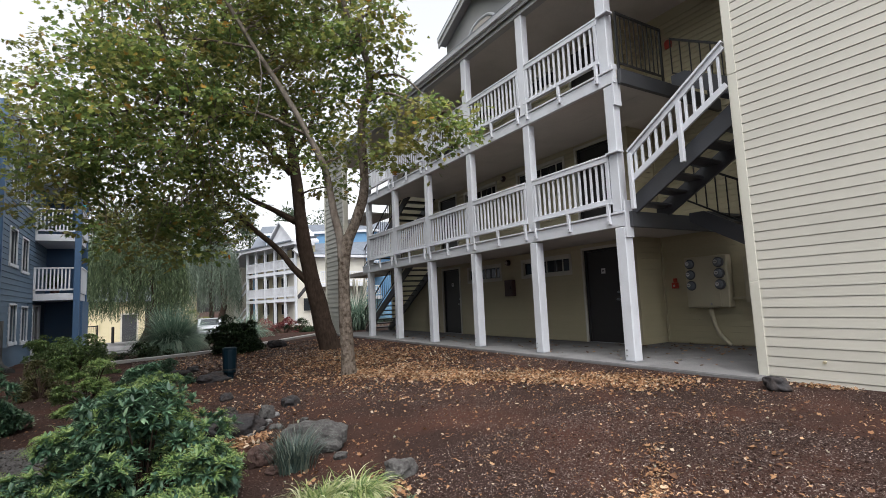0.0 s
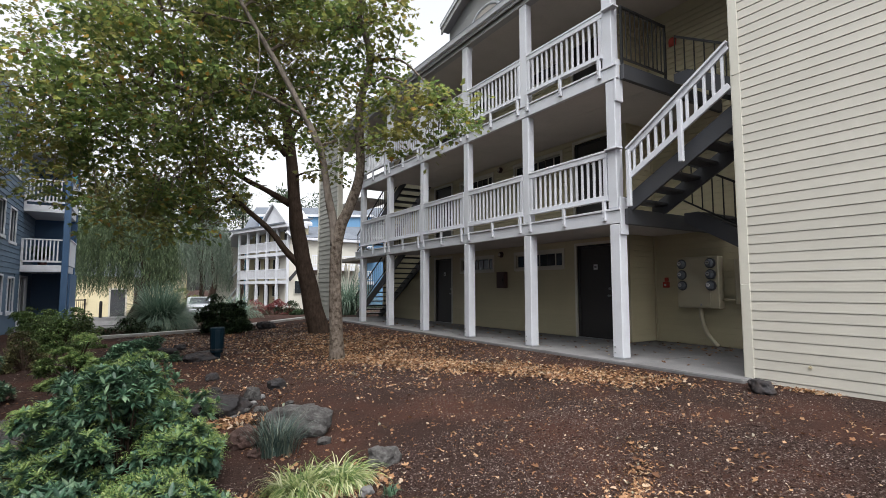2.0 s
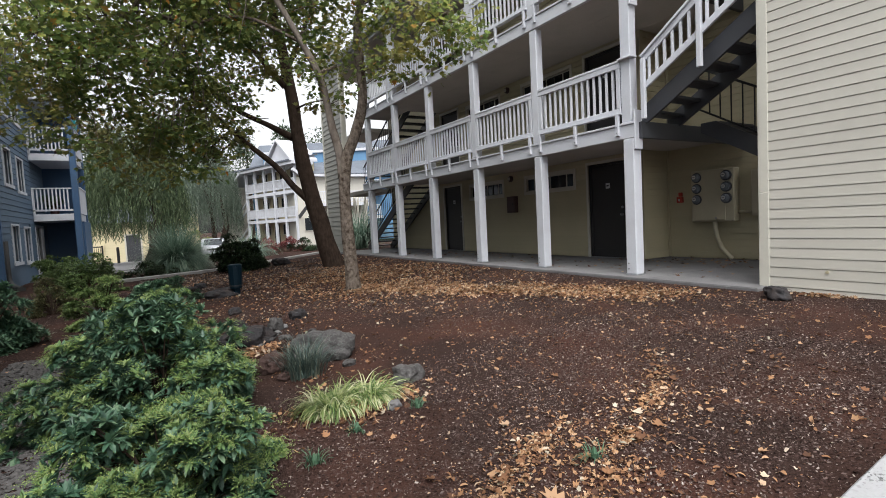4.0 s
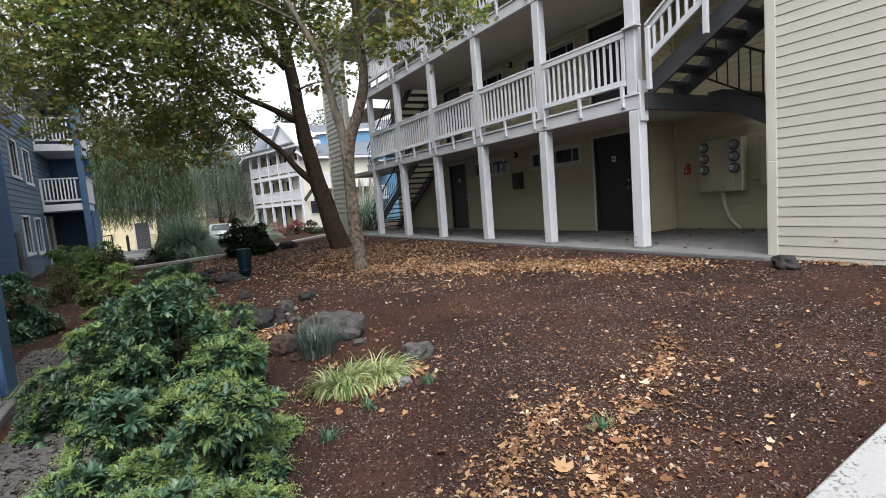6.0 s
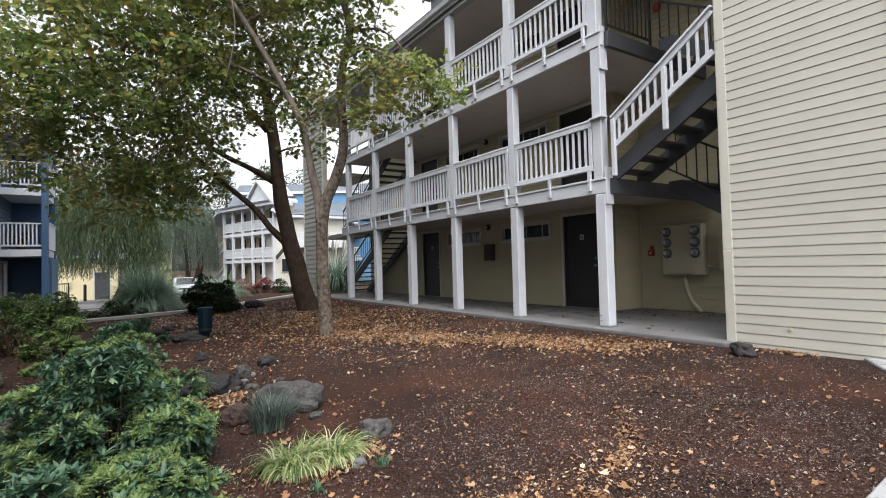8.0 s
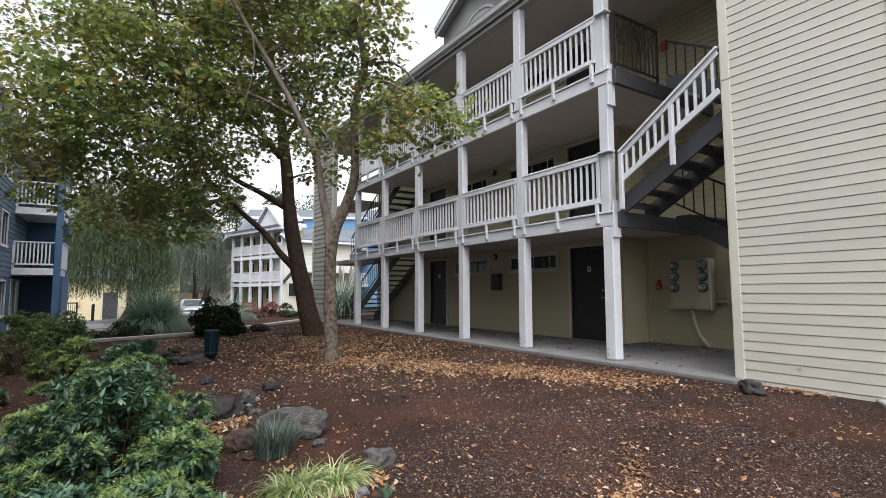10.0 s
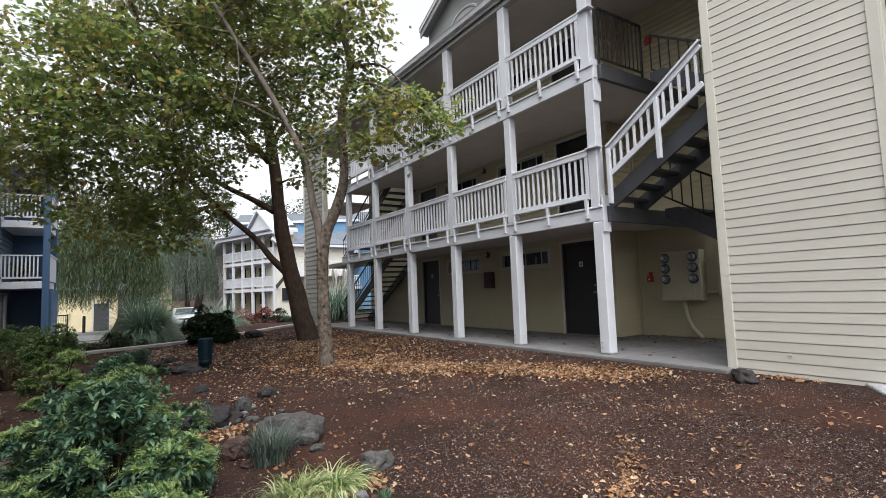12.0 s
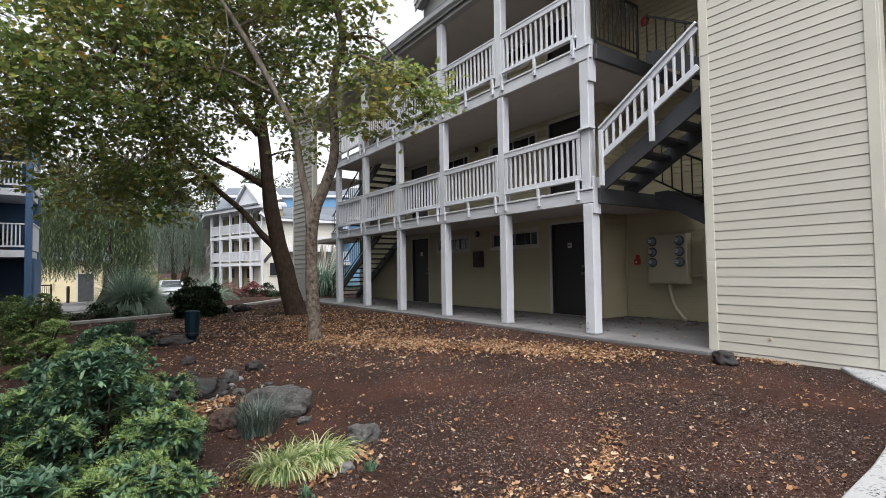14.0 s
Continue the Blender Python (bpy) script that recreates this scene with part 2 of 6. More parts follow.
ROCK = paint("basalt", (0.066, 0.064, 0.063), 0.85, 40, 0.75, 0.85, 1.0, second=(0.032, 0.030, 0.030), patch=13, rand=0.2, spec=0.15)
DARKROCK = paint("dark_basalt", (0.026, 0.025, 0.027), 0.8, 22, 0.5, 0.5, 1.0, second=(0.05, 0.036, 0.03), patch=7, rand=0.2, spec=0.15)
REDROCK = paint("reddish_basalt", (0.050, 0.032, 0.028), 0.85, 26, 0.6, 0.6, 1.0, second=(0.022, 0.016, 0.015), patch=9, rand=0.2, spec=0.12)
BARK = paint("grey_bark", (0.150, 0.125, 0.104), 0.9, 24, 0.9, 1.0, 1.0, stretch=(1, 1, 0.5), second=(0.038, 0.026, 0.018), patch=14, spec=0.1)
PALEBARK = paint("pale_bark", (0.175, 0.15, 0.13), 0.85, 18, 0.5, 0.6, 1.0, stretch=(1, 1, 0.4), second=(0.06, 0.045, 0.035), patch=7, spec=0.1)
DARKBARK = paint("dark_bark", (0.055, 0.038, 0.029), 0.9, 20, 0.7, 0.6, 1.0, stretch=(1, 1, 0.35), second=(0.02, 0.014, 0.011), patch=6, spec=0.1)
TEAL = paint("teal_plastic", (0.0018, 0.0095, 0.016), 0.6, 60, 0.1, 0.15, 0.05, spec=0.12)
PLUME = paint("pale_plume", (0.42, 0.40, 0.35), 0.95, 40, 0.25, 0.3, 0.8, spec=0.05)
RUBBER = paint("black_rubber", (0.02, 0.02, 0.02), 0.7, 60, 0.2, 0.2, 0.2)
CARPAINT = paint("silver_car_paint", (0.36, 0.38, 0.41), 0.35, 60, 0.03, 0.05, 0.0, metal=0.3)
PLASTIC = paint("white_plastic", (0.60, 0.66, 0.72), 0.35, 40, 0.04, 0.05, 0.02)
GLASS = glass("window_glass")
METERGLASS = glass("meter_glass", (0.16, 0.18, 0.21))
ASPHALT = paint("asphalt", (0.10, 0.10, 0.10), 0.9, 50, 0.2, 0.25, 0.3)

MAPLE = foliage("maple_leaves", [(0.0, (0.085, 0.135, 0.048)), (0.35, (0.135, 0.195, 0.062)), (0.7, (0.19, 0.245, 0.072)), (0.93, (0.27, 0.29, 0.08)), (0.985, (0.31, 0.22, 0.055)), (1.0, (0.38, 0.15, 0.03))], 0.65, 0.5, 0.35, (0.24, 0.195, 0.065))
MAPLEDARK = foliage("maple_leaves_dark", [(0.0, (0.062, 0.082, 0.036)), (0.5, (0.108, 0.135, 0.052)), (0.93, (0.165, 0.175, 0.056)), (1.0, (0.26, 0.15, 0.05))], 0.6, 0.5, 0.3, (0.17, 0.125, 0.05))
DRYLEAF = foliage("dry_leaves", [(0.0, (0.060, 0.032, 0.022)), (0.3, (0.150, 0.076, 0.041)), (0.6, (0.255, 0.146, 0.078)), (0.85, (0.32, 0.212, 0.130)), (0.96, (0.37, 0.31, 0.245)), (1.0, (0.16, 0.17, 0.13))], 0.1, 0.75, 0.10)
CHIP = foliage("wood_chips", [(0.0, (0.009, 0.0055, 0.0052)), (0.4, (0.036, 0.0208, 0.0178)), (0.75, (0.078, 0.054, 0.049)), (0.94, (0.125, 0.100, 0.092)), (1.0, (0.26, 0.23, 0.21))], 0.0, 0.9, 0.08)
GRIT = foliage("pale_wood_grit", [(0.0, (0.048, 0.032, 0.028)), (0.55, (0.088, 0.067, 0.060)), (0.94, (0.155, 0.122, 0.108)), (1.0, (0.31, 0.26, 0.23))], 0.0, 0.9, 0.08)
SHRUB = foliage("shrub_leaves", [(0.0, (0.026, 0.060, 0.040)), (0.45, (0.050, 0.108, 0.066)), (0.8, (0.090, 0.165, 0.096)), (1.0, (0.150, 0.225, 0.135))], 0.25, 0.42)
YOUNG = foliage("young_shrub_leaves", [(0.0, (0.080, 0.150, 0.056)), (0.6, (0.140, 0.220, 0.078)), (1.0, (0.23, 0.29, 0.110))], 0.3, 0.45)
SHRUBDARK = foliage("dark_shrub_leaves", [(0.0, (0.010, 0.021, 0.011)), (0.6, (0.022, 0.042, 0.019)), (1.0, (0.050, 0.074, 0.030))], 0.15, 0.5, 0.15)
GARDEN = foliage("garden_shrub_leaves", [(0.0, (0.040, 0.075, 0.026)), (0.5, (0.085, 0.140, 0.046)), (1.0, (0.165, 0.22, 0.075))], 0.3, 0.5)
BUDS = foliage("yellow_green_buds", [(0.0, (0.115, 0.20, 0.058)), (0.6, (0.185, 0.265, 0.082)), (1.0, (0.30, 0.33, 0.13))], 0.3)
SEDGE = foliage("variegated_sedge", [(0.0, (0.045, 0.09, 0.028)), (0.35, (0.13, 0.19, 0.055)), (0.7, (0.31, 0.34, 0.15)), (1.0, (0.47, 0.48, 0.33))], 0.3)
RUSH = foliage("blue_grey_rush", [(0.0, (0.025, 0.045, 0.040)), (0.6, (0.055, 0.085, 0.074)), (1.0, (0.14, 0.155, 0.12))], 0.2)
PAMPAS = foliage("pampas_blades", [(0.0, (0.064, 0.116, 0.084)), (0.6, (0.130, 0.200, 0.148)), (1.0, (0.24, 0.31, 0.235))], 0.3)
WILLOW = foliage("willow_leaves", [(0.0, (0.042, 0.068, 0.036)), (0.5, (0.078, 0.116, 0.060)), (1.0, (0.145, 0.184, 0.092))], 0.35)
# willow leaves paled and greyed: distance haze put into the colour
HAZEWILLOW = foliage("hazed_willow_leaves", [(0.0, (0.075, 0.110, 0.082)), (0.5, (0.125, 0.165, 0.125)), (1.0, (0.19, 0.23, 0.18))], 0.35)
FARLEAF = foliage("far_leaves", [(0.0, (0.03, 0.05, 0.028)), (0.6, (0.055, 0.085, 0.05)), (1.0, (0.10, 0.13, 0.075))], 0.3)
DULL = foliage("dull_olive_leaves", [(0.0, (0.055, 0.062, 0.028)), (0.6, (0.115, 0.115, 0.052)), (1.0, (0.20, 0.18, 0.085))], 0.3)
LIME = foliage("lime_leaves", [(0.0, (0.09, 0.13, 0.03)), (0.6, (0.17, 0.21, 0.05)), (1.0, (0.30, 0.28, 0.08))], 0.3)
REDLEAF = foliage("red_shrub_leaves", [(0.0, (0.09, 0.018, 0.02)), (0.6, (0.17, 0.04, 0.045)), (1.0, (0.28, 0.10, 0.09))], 0.3)

# ---- ground ----
STOREY = 2.45
XP = 7.2          # outer face of the porch posts
XW = 9.51         # apartment wall behind the walkway
BAY, Y0 = 2.15, 5.37
EXPOSE = 0.1215   # siding course


def ground_z(x, y):
    z = -0.05 - 0.05 * min(max(6.9 - x, 0), 6.2)
    if y > 18:
        z -= 0.027 * min(y - 18, 26)
    w = 0.035 * noise.noise((x * 0.7, y * 0.7, 0)) + 0.02 * noise.noise((x * 2.1, y * 2.1, 4))
    near_wall = min(max((6.9 - x) / 1.5, 0.15), 1)
    return z + w * near_wall


def spaced(lo, hi, step, far):
    v = list(np.arange(lo, hi + 1e-6, step))
    a, s = v[0], step
    while a > -far:
        s *= 1.5
        a -= s
        v.insert(0, a)
    a, s = v[-1], step
    while a < far:
        s *= 1.5
        a += s
        v.append(a)
    return v


gx, gy = spaced(-4, 8, 0.16, 900), spaced(-3, 26, 0.16, 900)
gv = np.array([(x, y, ground_z(x, y)) for y in gy for x in gx])
nx = len(gx)
gi = np.array([(j * nx + i, j * nx + i + 1, (j + 1) * nx + i + 1, (j + 1) * nx + i) for j in range(len(gy) - 1) for i in range(nx - 1)])
ground_mesh = array_mesh("ground", gv, gi, MULCH)
ground_mesh.polygons.foreach_set("use_smooth", [True] * len(ground_mesh.polygons))
tagged(part("ground", ground_mesh, MULCH), "dark red-brown bark mulch ground with fallen leaves", "ground", kind="structure")

# ---- lap siding ----
board_meshes = {}


def board_mesh(length, material):
    """One lap board: thick lower edge, thin upper edge; along X, facing -Y."""
    key = (round(length, 3), material.name)
    if key not in board_meshes:
        g = Geo()
        g.prism([(0, 0, 0), (0, -0.021, 0), (0, -0.016, EXPOSE - 0.010), (0, 0, EXPOSE - 0.010)], (length, 0, 0))
        board_meshes[key] = g.mesh("siding_board", material)
    return board_meshes[key]


def spans(a0, a1, z, openings):
    """The stretches of a course at height z that no opening cuts."""
    cuts = sorted((o[0], o[1]) for o in openings if o[2] < z + EXPOSE * 0.6 and o[3] > z + EXPOSE * 0.4)
    at, res = a0, []
    for c0, c1 in cuts:
        if c0 > at + 0.02:
            res.append((at, c0))
        at = max(at, c1)
    if a1 > at + 0.02:
        res.append((at, a1))
    return res


def siding(parent, at, length, z0, z1, material, openings=(), single=False, course=EXPOSE):
    """Boards on a wall whose face runs along local X from at, facing local -Y."""
    g = Geo()
    z = z0
    while z < z1 - 0.03:
        for a, b in spans(0, length, z, openings):
            if single:
                ob = part("siding_board", board_mesh(b - a, material), material, parent)
                ob.matrix_basis = at @ Matrix.Translation((a, 0, z))
            else:
                g.prism([(a, 0, z), (a, -0.18 * course, z), (a, -0.10 * course, z + course * 0.9), (a, 0, z + course * 0.9)], (b - a, 0, 0))
        z += course
    if not single:
        tagged(part("siding", g, material, parent, at=at), kind="stuff")


def wall_with_holes(name, at, length, z0, z1, depth, openings, material):
    """A solid wall behind the face line, cut by its openings; local X along, +Y inwards."""
    g = Geo()
    xs = sorted({0, length, *[o[0] for o in openings], *[o[1] for o in openings]})
    for a, b in zip(xs, xs[1:]):
        cuts = sorted((o[2], o[3]) for o in openings if o[0] <= a + 1e-6 and o[1] >= b - 1e-6)
        low = z0
        for c0, c1 in cuts:
            if c0 > low + 1e-4:
                g.box(a, b, 0, depth, low, c0)
            low = c1
        if z1 > low + 1e-4:
            g.box(a, b, 0, depth, low, z1)
    ob = part(name, g, material, at=at)
    return ob


def face_x(x, y_far):
    """Frame of a wall that faces -x: local X runs towards -y from y_far."""
    return pose(x, y_far, 0, 0, 0, -90)


def face_y(x, y):
    """Frame of a wall that faces -y: local X runs along +x."""
    return pose(x, y, 0)


# ---- apartment wall behind the walkways ----
Y_END, Y_COR = 19.3, 6.95
L_WALL = Y_END - Y_COR
doors_y = [(7.40, 8.44), (13.93, 15.00)]
wins_y = [(8.90, 10.66), (11.70, 13.36)]
holes = []
for fl in range(3):
    zf = fl * (STOREY + 0.01) + (0.02 if fl else 0)
    for a, b in doors_y:
        holes.append((Y_END - b, Y_END - a, zf, zf + 2.16))
    for a, b in wins_y:
        holes.append((Y_END - b, Y_END - a, zf + 1.70, zf + 2.06))
wall_main = wall_with_holes("wall_west", face_x(XW, Y_END), L_WALL, -0.2, 7.35, 0.16, holes, WALLTAN)
tagged(wall_main, "tan lap-sided apartment wall behind the walkways", "wall", kind="structure")
grown = [(a - 0.07, b + 0.07, c - 0.07, d + 0.07) for a, b, c, d in holes]
siding(wall_main, Matrix.Identity(4), L_WALL, 0.02, 7.2, WALLTAN, grown, single=True)
# the return and the meter recess
ret = wall_with_holes("wall_return", face_y(XW + 0.16, Y_COR), 0.68, -0.2, 7.35, 0.14, [], WALLTAN)
tagged(ret, "short tan lap-sided return wall beside the stair recess", "wall", kind="structure")
siding(ret, pose(-0.16, 0, 0), 0.84, 0.02, 7.2, WALLTAN, single=True)
XM = 10.35
rec = wall_with_holes("wall_recess", face_x(XM, Y_COR), 9.0, -0.2, 7.35, 0.16, [], WALLTAN)
tagged(rec, "tan lap-sided wall of the stair recess with the meters", "wall", kind="structure")
siding(rec, Matrix.Identity(4), 9.0, 0.02, 7.2, WALLTAN, single=True)
for nm, bx in (("trim_corner", (XW - 0.03, XW + 0.07, Y_COR - 0.03, Y_COR + 0.07)), ("trim_inner", (XM - 0.055, XM - 0.0, Y_COR - 0.055, Y_COR - 0.026))):
    tagged(part(nm, Geo().box(bx[0], bx[1], bx[2], bx[3], 0.01, 7.1), WALLTAN), "tan wooden corner board", "trim", kind="structure")

# dark rooms behind doors and windows
tagged(part("wall_rear", Geo().box(12.5, 12.65, -2, 19.3, -0.2, 8.3).box(XW + 0.165, 12.5, 19.14, 19.3, -0.2, 8.3), WALLTAN), "plain rear wall closing the building", "wall", kind="structure")

# ---- walkway slab and decks ----
slab = Geo().box(6.98, XM, 3.42, Y_END, -0.22, -0.004).box(7.42, XM, -2.0, 3.418, -0.22, -0.004)
walkway = tagged(part("walkway", slab, CONCRETE, bevel=0.012), "grey concrete walkway slab with worn stained surface", "walkway", kind="structure")
for yj in (5.0, 8.4, 11.9, 15.3):
    part("slab_panel", Geo().box(6.985, XM - 0.02, yj + 0.01, min(yj + (3.39 if yj > 5 else 3.38), Y_END), -0.02, 0.0), CONCRETE, walkway, bevel=0.004)
part("slab_panel", Geo().box(6.985, XM - 0.02, 3.43, 4.99, -0.02, 0.0), CONCRETE, walkway, bevel=0.004)

DECK_END = 16.75
for fl in (1, 2):
    zd = fl * (STOREY + 0.01)
    g = Geo()
    g.box(XP + 0.08, 8.30, 5.36, DECK_END, zd - 0.16, zd)
    g.box(8.30, XW - 0.03, 5.36, 15.1, zd - 0.16, zd)
    g.box(8.30, XW - 0.03, 19.0, 21.5, zd - 0.16, zd)
    g.box(XW - 0.03, XM - 0.03, 5.36, Y_COR - 0.03, zd - 0.16, zd)
    tagged(part("deck", g, SOFFIT, bevel=0.004), "upper walkway deck with tan painted underside", "deck", kind="structure")
    # fascia beam with its cap strip
    beam = tagged(part("fascia_beam", Geo().box(XP + 0.005, XP + 0.078, Y0 - 0.02, DECK_END, zd - 0.25, zd - 0.035), WHITE, bevel=0.006), "white painted fascia beam along the upper walkway", "beam", kind="structure")
    part("cap_strip", Geo().box(XP - 0.018, XP + 0.078, Y0 - 0.02, DECK_END, zd - 0.033, zd + 0.004), WHITE, beam, bevel=0.005)
    # dark channel closing the deck towards the stair
    tagged(part("deck_channel", Geo().box(XP + 0.10, XM - 0.04, 5.28, 5.355, zd - 0.27, zd - 0.01), STEEL, bevel=0.005), "dark steel channel edging the stair landing", "beam", kind="structure")

# ---- porch posts ----
def porch_post():
    t = thing("porch_post", "white painted square wooden porch post three storeys high", "post", pose(XP, Y0, 0), "porch posts")
    part("lower_shaft", Geo().box(0, 0.19, 0, 0.20, 0.015, 2.20), WHITE, t, bevel=0.012)
    part("middle_shaft", Geo().box(0.015, 0.18, 0.04, 0.23, 2.47, 4.66), WHITE, t, bevel=0.012)
    part("upper_shaft", Geo().box(0.015, 0.18, 0.07, 0.28, 4.925, 7.10), WHITE, t, bevel=0.012)
    part("base_plate", Geo().box(-0.012, 0.20, -0.012, 0.212, 0.0, 0.016), GREYMETAL, t, "grey steel base plate")
    for k, z in enumerate((0.10, 0.19)):
        part("bolt", Geo().tube([(-0.012, 0.15, z), (0.001, 0.15, z)], [0.013, 0.013], 8), GREYMETAL, t)
    return t


post = porch_post()
posts = [post] + [copy_thing(post, pose(XP, Y0 + BAY * k, 0)) for k in range(1, 6)]
# the corner post has a wide lap plate on each upper beam
for z in (2.02, 4.28):
    part("lap_plate", Geo().box(0.002, 0.188, -0.034 if z < 3 else 0.0, -0.001 if z < 3 else 0.039, z, z + (0.62 if z < 3 else 0.74)), WHITE, posts[0], bevel=0.006)

# ---- balcony railings ----
def railing(length, count, at, label, group):
    """Local X along the run, -Y outwards, z from the deck."""
    t = thing("railing", label, "railing", at, group)
    part("top_rail", Geo().box(0.0, length, -0.03, 0.06, 0.985, 1.025), WHITE, t, bevel=0.006)
    part("upper_rail", Geo().box(0.0, length, -0.022, 0.018, 0.895, 0.983), WHITE, t, bevel=0.005)
    part("bottom_rail", Geo().box(0.0, length, -0.022, 0.018, 0.165, 0.255), WHITE, t, bevel=0.005)
    part("end_stile", Geo().box(0.01, 0.085, -0.018, 0.016, 0.257, 0.893), WHITE, t, bevel=0.005)
    part("end_stile", Geo().box(length - 0.085, length - 0.01, -0.018, 0.016, 0.257, 0.893), WHITE, t, bevel=0.005)
    slat = Geo().box(-0.019, 0.019, -0.016, 0.022, 0.20, 0.94).mesh("baluster", WHITE, bevel=0.004)
    for i in range(count):
        part("baluster", slat, WHITE, t, at=Matrix.Translation((0.085 + (length - 0.17) * (i + 0.62) / (count + 0.24), 0.012, 0)))
    hang = Geo().box(-0.032, 0.032, -0.075, -0.024, -0.19, 0.17).mesh("bracket", WHITE, bevel=0.006)
    for x in (0.05, length / 2, length - 0.05):
        br = part("bracket", hang, WHITE, t, at=Matrix.Translation((x, 0, 0)))
        for zb in (-0.14, -0.05):
            part("bolt", Geo().tube([(0, -0.084, zb), (0, -0.074, zb)], [0.009, 0.009], 6), GREYMETAL, br)
    part("ledge", Geo().box(-0.02, length + 0.02, -0.075, 0.02, 0.150, 0.164), WHITE, t)
    return t


RL = BAY - 0.20
first = railing(RL, 13, face_x(XP + 0.03, Y0 + BAY), "white painted wooden balcony railing with square balusters", "balcony railings")
for fl in (1, 2):
    for k in range(5):
        m = pose(XP + 0.03, Y0 + BAY * (k + 1) + 0.035 * fl, fl * (STOREY + 0.01) + (0.03 if fl == 2 else 0), 0, 0, -90)
        if fl == 1 and k == 0:
            first.matrix_basis = m
        else:
            copy_thing(first, m)
    # projecting cap on the corner post
    part("cap", Geo().box(-0.05, 0.10, -0.03, 0.24, fl * 2.46 + 1.0, fl * 2.46 + 1.028), WHITE, posts[0], bevel=0.005)

# ---- doors, windows, fittings of the apartment wall ----
def apartment_door(y0, y1, z, n):
    w = y1 - y0
    t = thing("door_%d" % n, "dark brown closed apartment door with a small pale number plate", "door", pose(XW, y1, z, 0, 0, -90), kind="structure")
    part("leaf", Geo().box(0.05, w - 0.05, 0.05, 0.095, 0.012, 2.11), DOOR, t, bevel=0.004)
    part("casing", Geo().box(-0.055, 0.0, -0.035, 0.10, 0.0, 2.16).box(w, w + 0.055, -0.035, 0.10, 0, 2.16).box(-0.055, w + 0.055, -0.035, 0.10, 2.162, 2.22), TRIM, t)
    part("stop", Geo().box(0.001, 0.06, 0.02, 0.1, 0.012, 2.11).box(w - 0.06, w - 0.001, 0.02, 0.1, 0.012, 2.11).box(0.001, w - 0.001, 0.02, 0.1, 2.112, 2.159), DOOR, t)
    part("threshold", Geo().box(0.0, w, -0.02, 0.12, 0.0, 0.012), GREYMETAL, t)
    plate = part("number_plate", Geo().box(w * 0.5 - 0.055, w * 0.5 + 0.055, 0.038, 0.05, 1.58, 1.70), PLATE, t, "small pale number plate")
    part("bar", Geo().box(w * 0.5 - 0.032, w * 0.5 + 0.032, 0.034, 0.038, 1.625, 1.655), DOOR, plate)
    knob = part("knob", Geo().tube([(w - 0.13, 0.05, 0.98), (w - 0.13, 0.02, 0.98), (w - 0.13, 0.0, 0.98), (w - 0.13, -0.025, 0.98)], [0.03, 0.012, 0.03, 0.018], 10), GREYMETAL, t)
    part("deadbolt", Geo().tube([(w - 0.13, 0.05, 1.14), (w - 0.13, 0.025, 1.14)], [0.03, 0.026], 10), GREYMETAL, t)
    part("kick_plate", Geo().box(0.1, w - 0.1, 0.046, 0.05, 0.05, 0.2), DOOR, t)
    return t


def strip_window(y0, y1, z0, z1, n):
    w = y1 - y0
    t = thing("window_%d" % n, "narrow high apartment window with pale casing and dark panes", "window", pose(XW, y1, z0, 0, 0, -90), kind="structure")
    h = z1 - z0
    part("window_frame", Geo().box(-0.07, w + 0.07, -0.036, 0.03, h, h + 0.08).box(-0.07, w + 0.07, -0.036, 0.03, -0.08, 0).box(-0.07, 0.0, -0.036, 0.03, 0, h).box(w, w + 0.07, -0.036, 0.03, 0, h), TRIM, t)
    k = 6
    for i in range(k):
        a, b = w * i / k, w * (i + 1) / k
        part("pane", Geo().box(a + 0.015, b - 0.015, 0.05, 0.056, 0.03, h - 0.03), GLASS, t)
        if i:
            part("muntin", Geo().box(a - 0.016, a + 0.016, 0.035, 0.065, 0.03, h - 0.03), TRIM if i % 2 else DOOR, t)
    part("sash", Geo().box(0, w, 0.03, 0.07, 0, 0.03).box(0, w, 0.03, 0.07, h - 0.03, h).box(0, 0.016, 0.03, 0.07, 0.03, h - 0.03).box(w - 0.016, w, 0.03, 0.07, 0.03, h - 0.03), TRIM, t)
    return t


def wall_lamp(y, z):
    t = thing("wall_lamp", "round brown metal wall lamp, unlit", "lamp", pose(XW - 0.022, y, z, 0, 0, -90), "walkway lamps")
    part("body", Geo().tube([(0, 0, 0), (0, -0.05, 0), (0, -0.09, 0)], [0.085, 0.085, 0.06], 14), MAROON, t, smooth=False)
    part("diffuser", Geo().tube([(0, -0.085, 0), (0, -0.12, 0)], [0.055, 0.03], 12), SOFFIT, t)
    return t


n = 0
for fl in range(3):
    zf = fl * 2.46 + (0.02 if fl else 0)
    for i in range(2):
        n += 1
        apartment_door(*doors_y[i], zf, n)
        strip_window(*wins_y[i], zf + 1.70, zf + 2.06, n)
    wall_lamp(11.28, zf + 2.12)
ext = thing("extinguisher_cabinet", "dark maroon metal fire extinguisher cabinet fixed to the wall", "cabinet", pose(XW - 0.02, 11.38, 1.16, 0, 0, -90))
part("case", Geo().box(0, 0.36, -0.13, 0, 0, 0.46), MAROON, ext, bevel=0.01)
part("door", Geo().box(0.03, 0.33, -0.142, -0.131, 0.03, 0.43), MAROON, ext, bevel=0.004)
part("pull", Geo().box(0.29, 0.31, -0.16, -0.142, 0.2, 0.27), BLACK, ext)

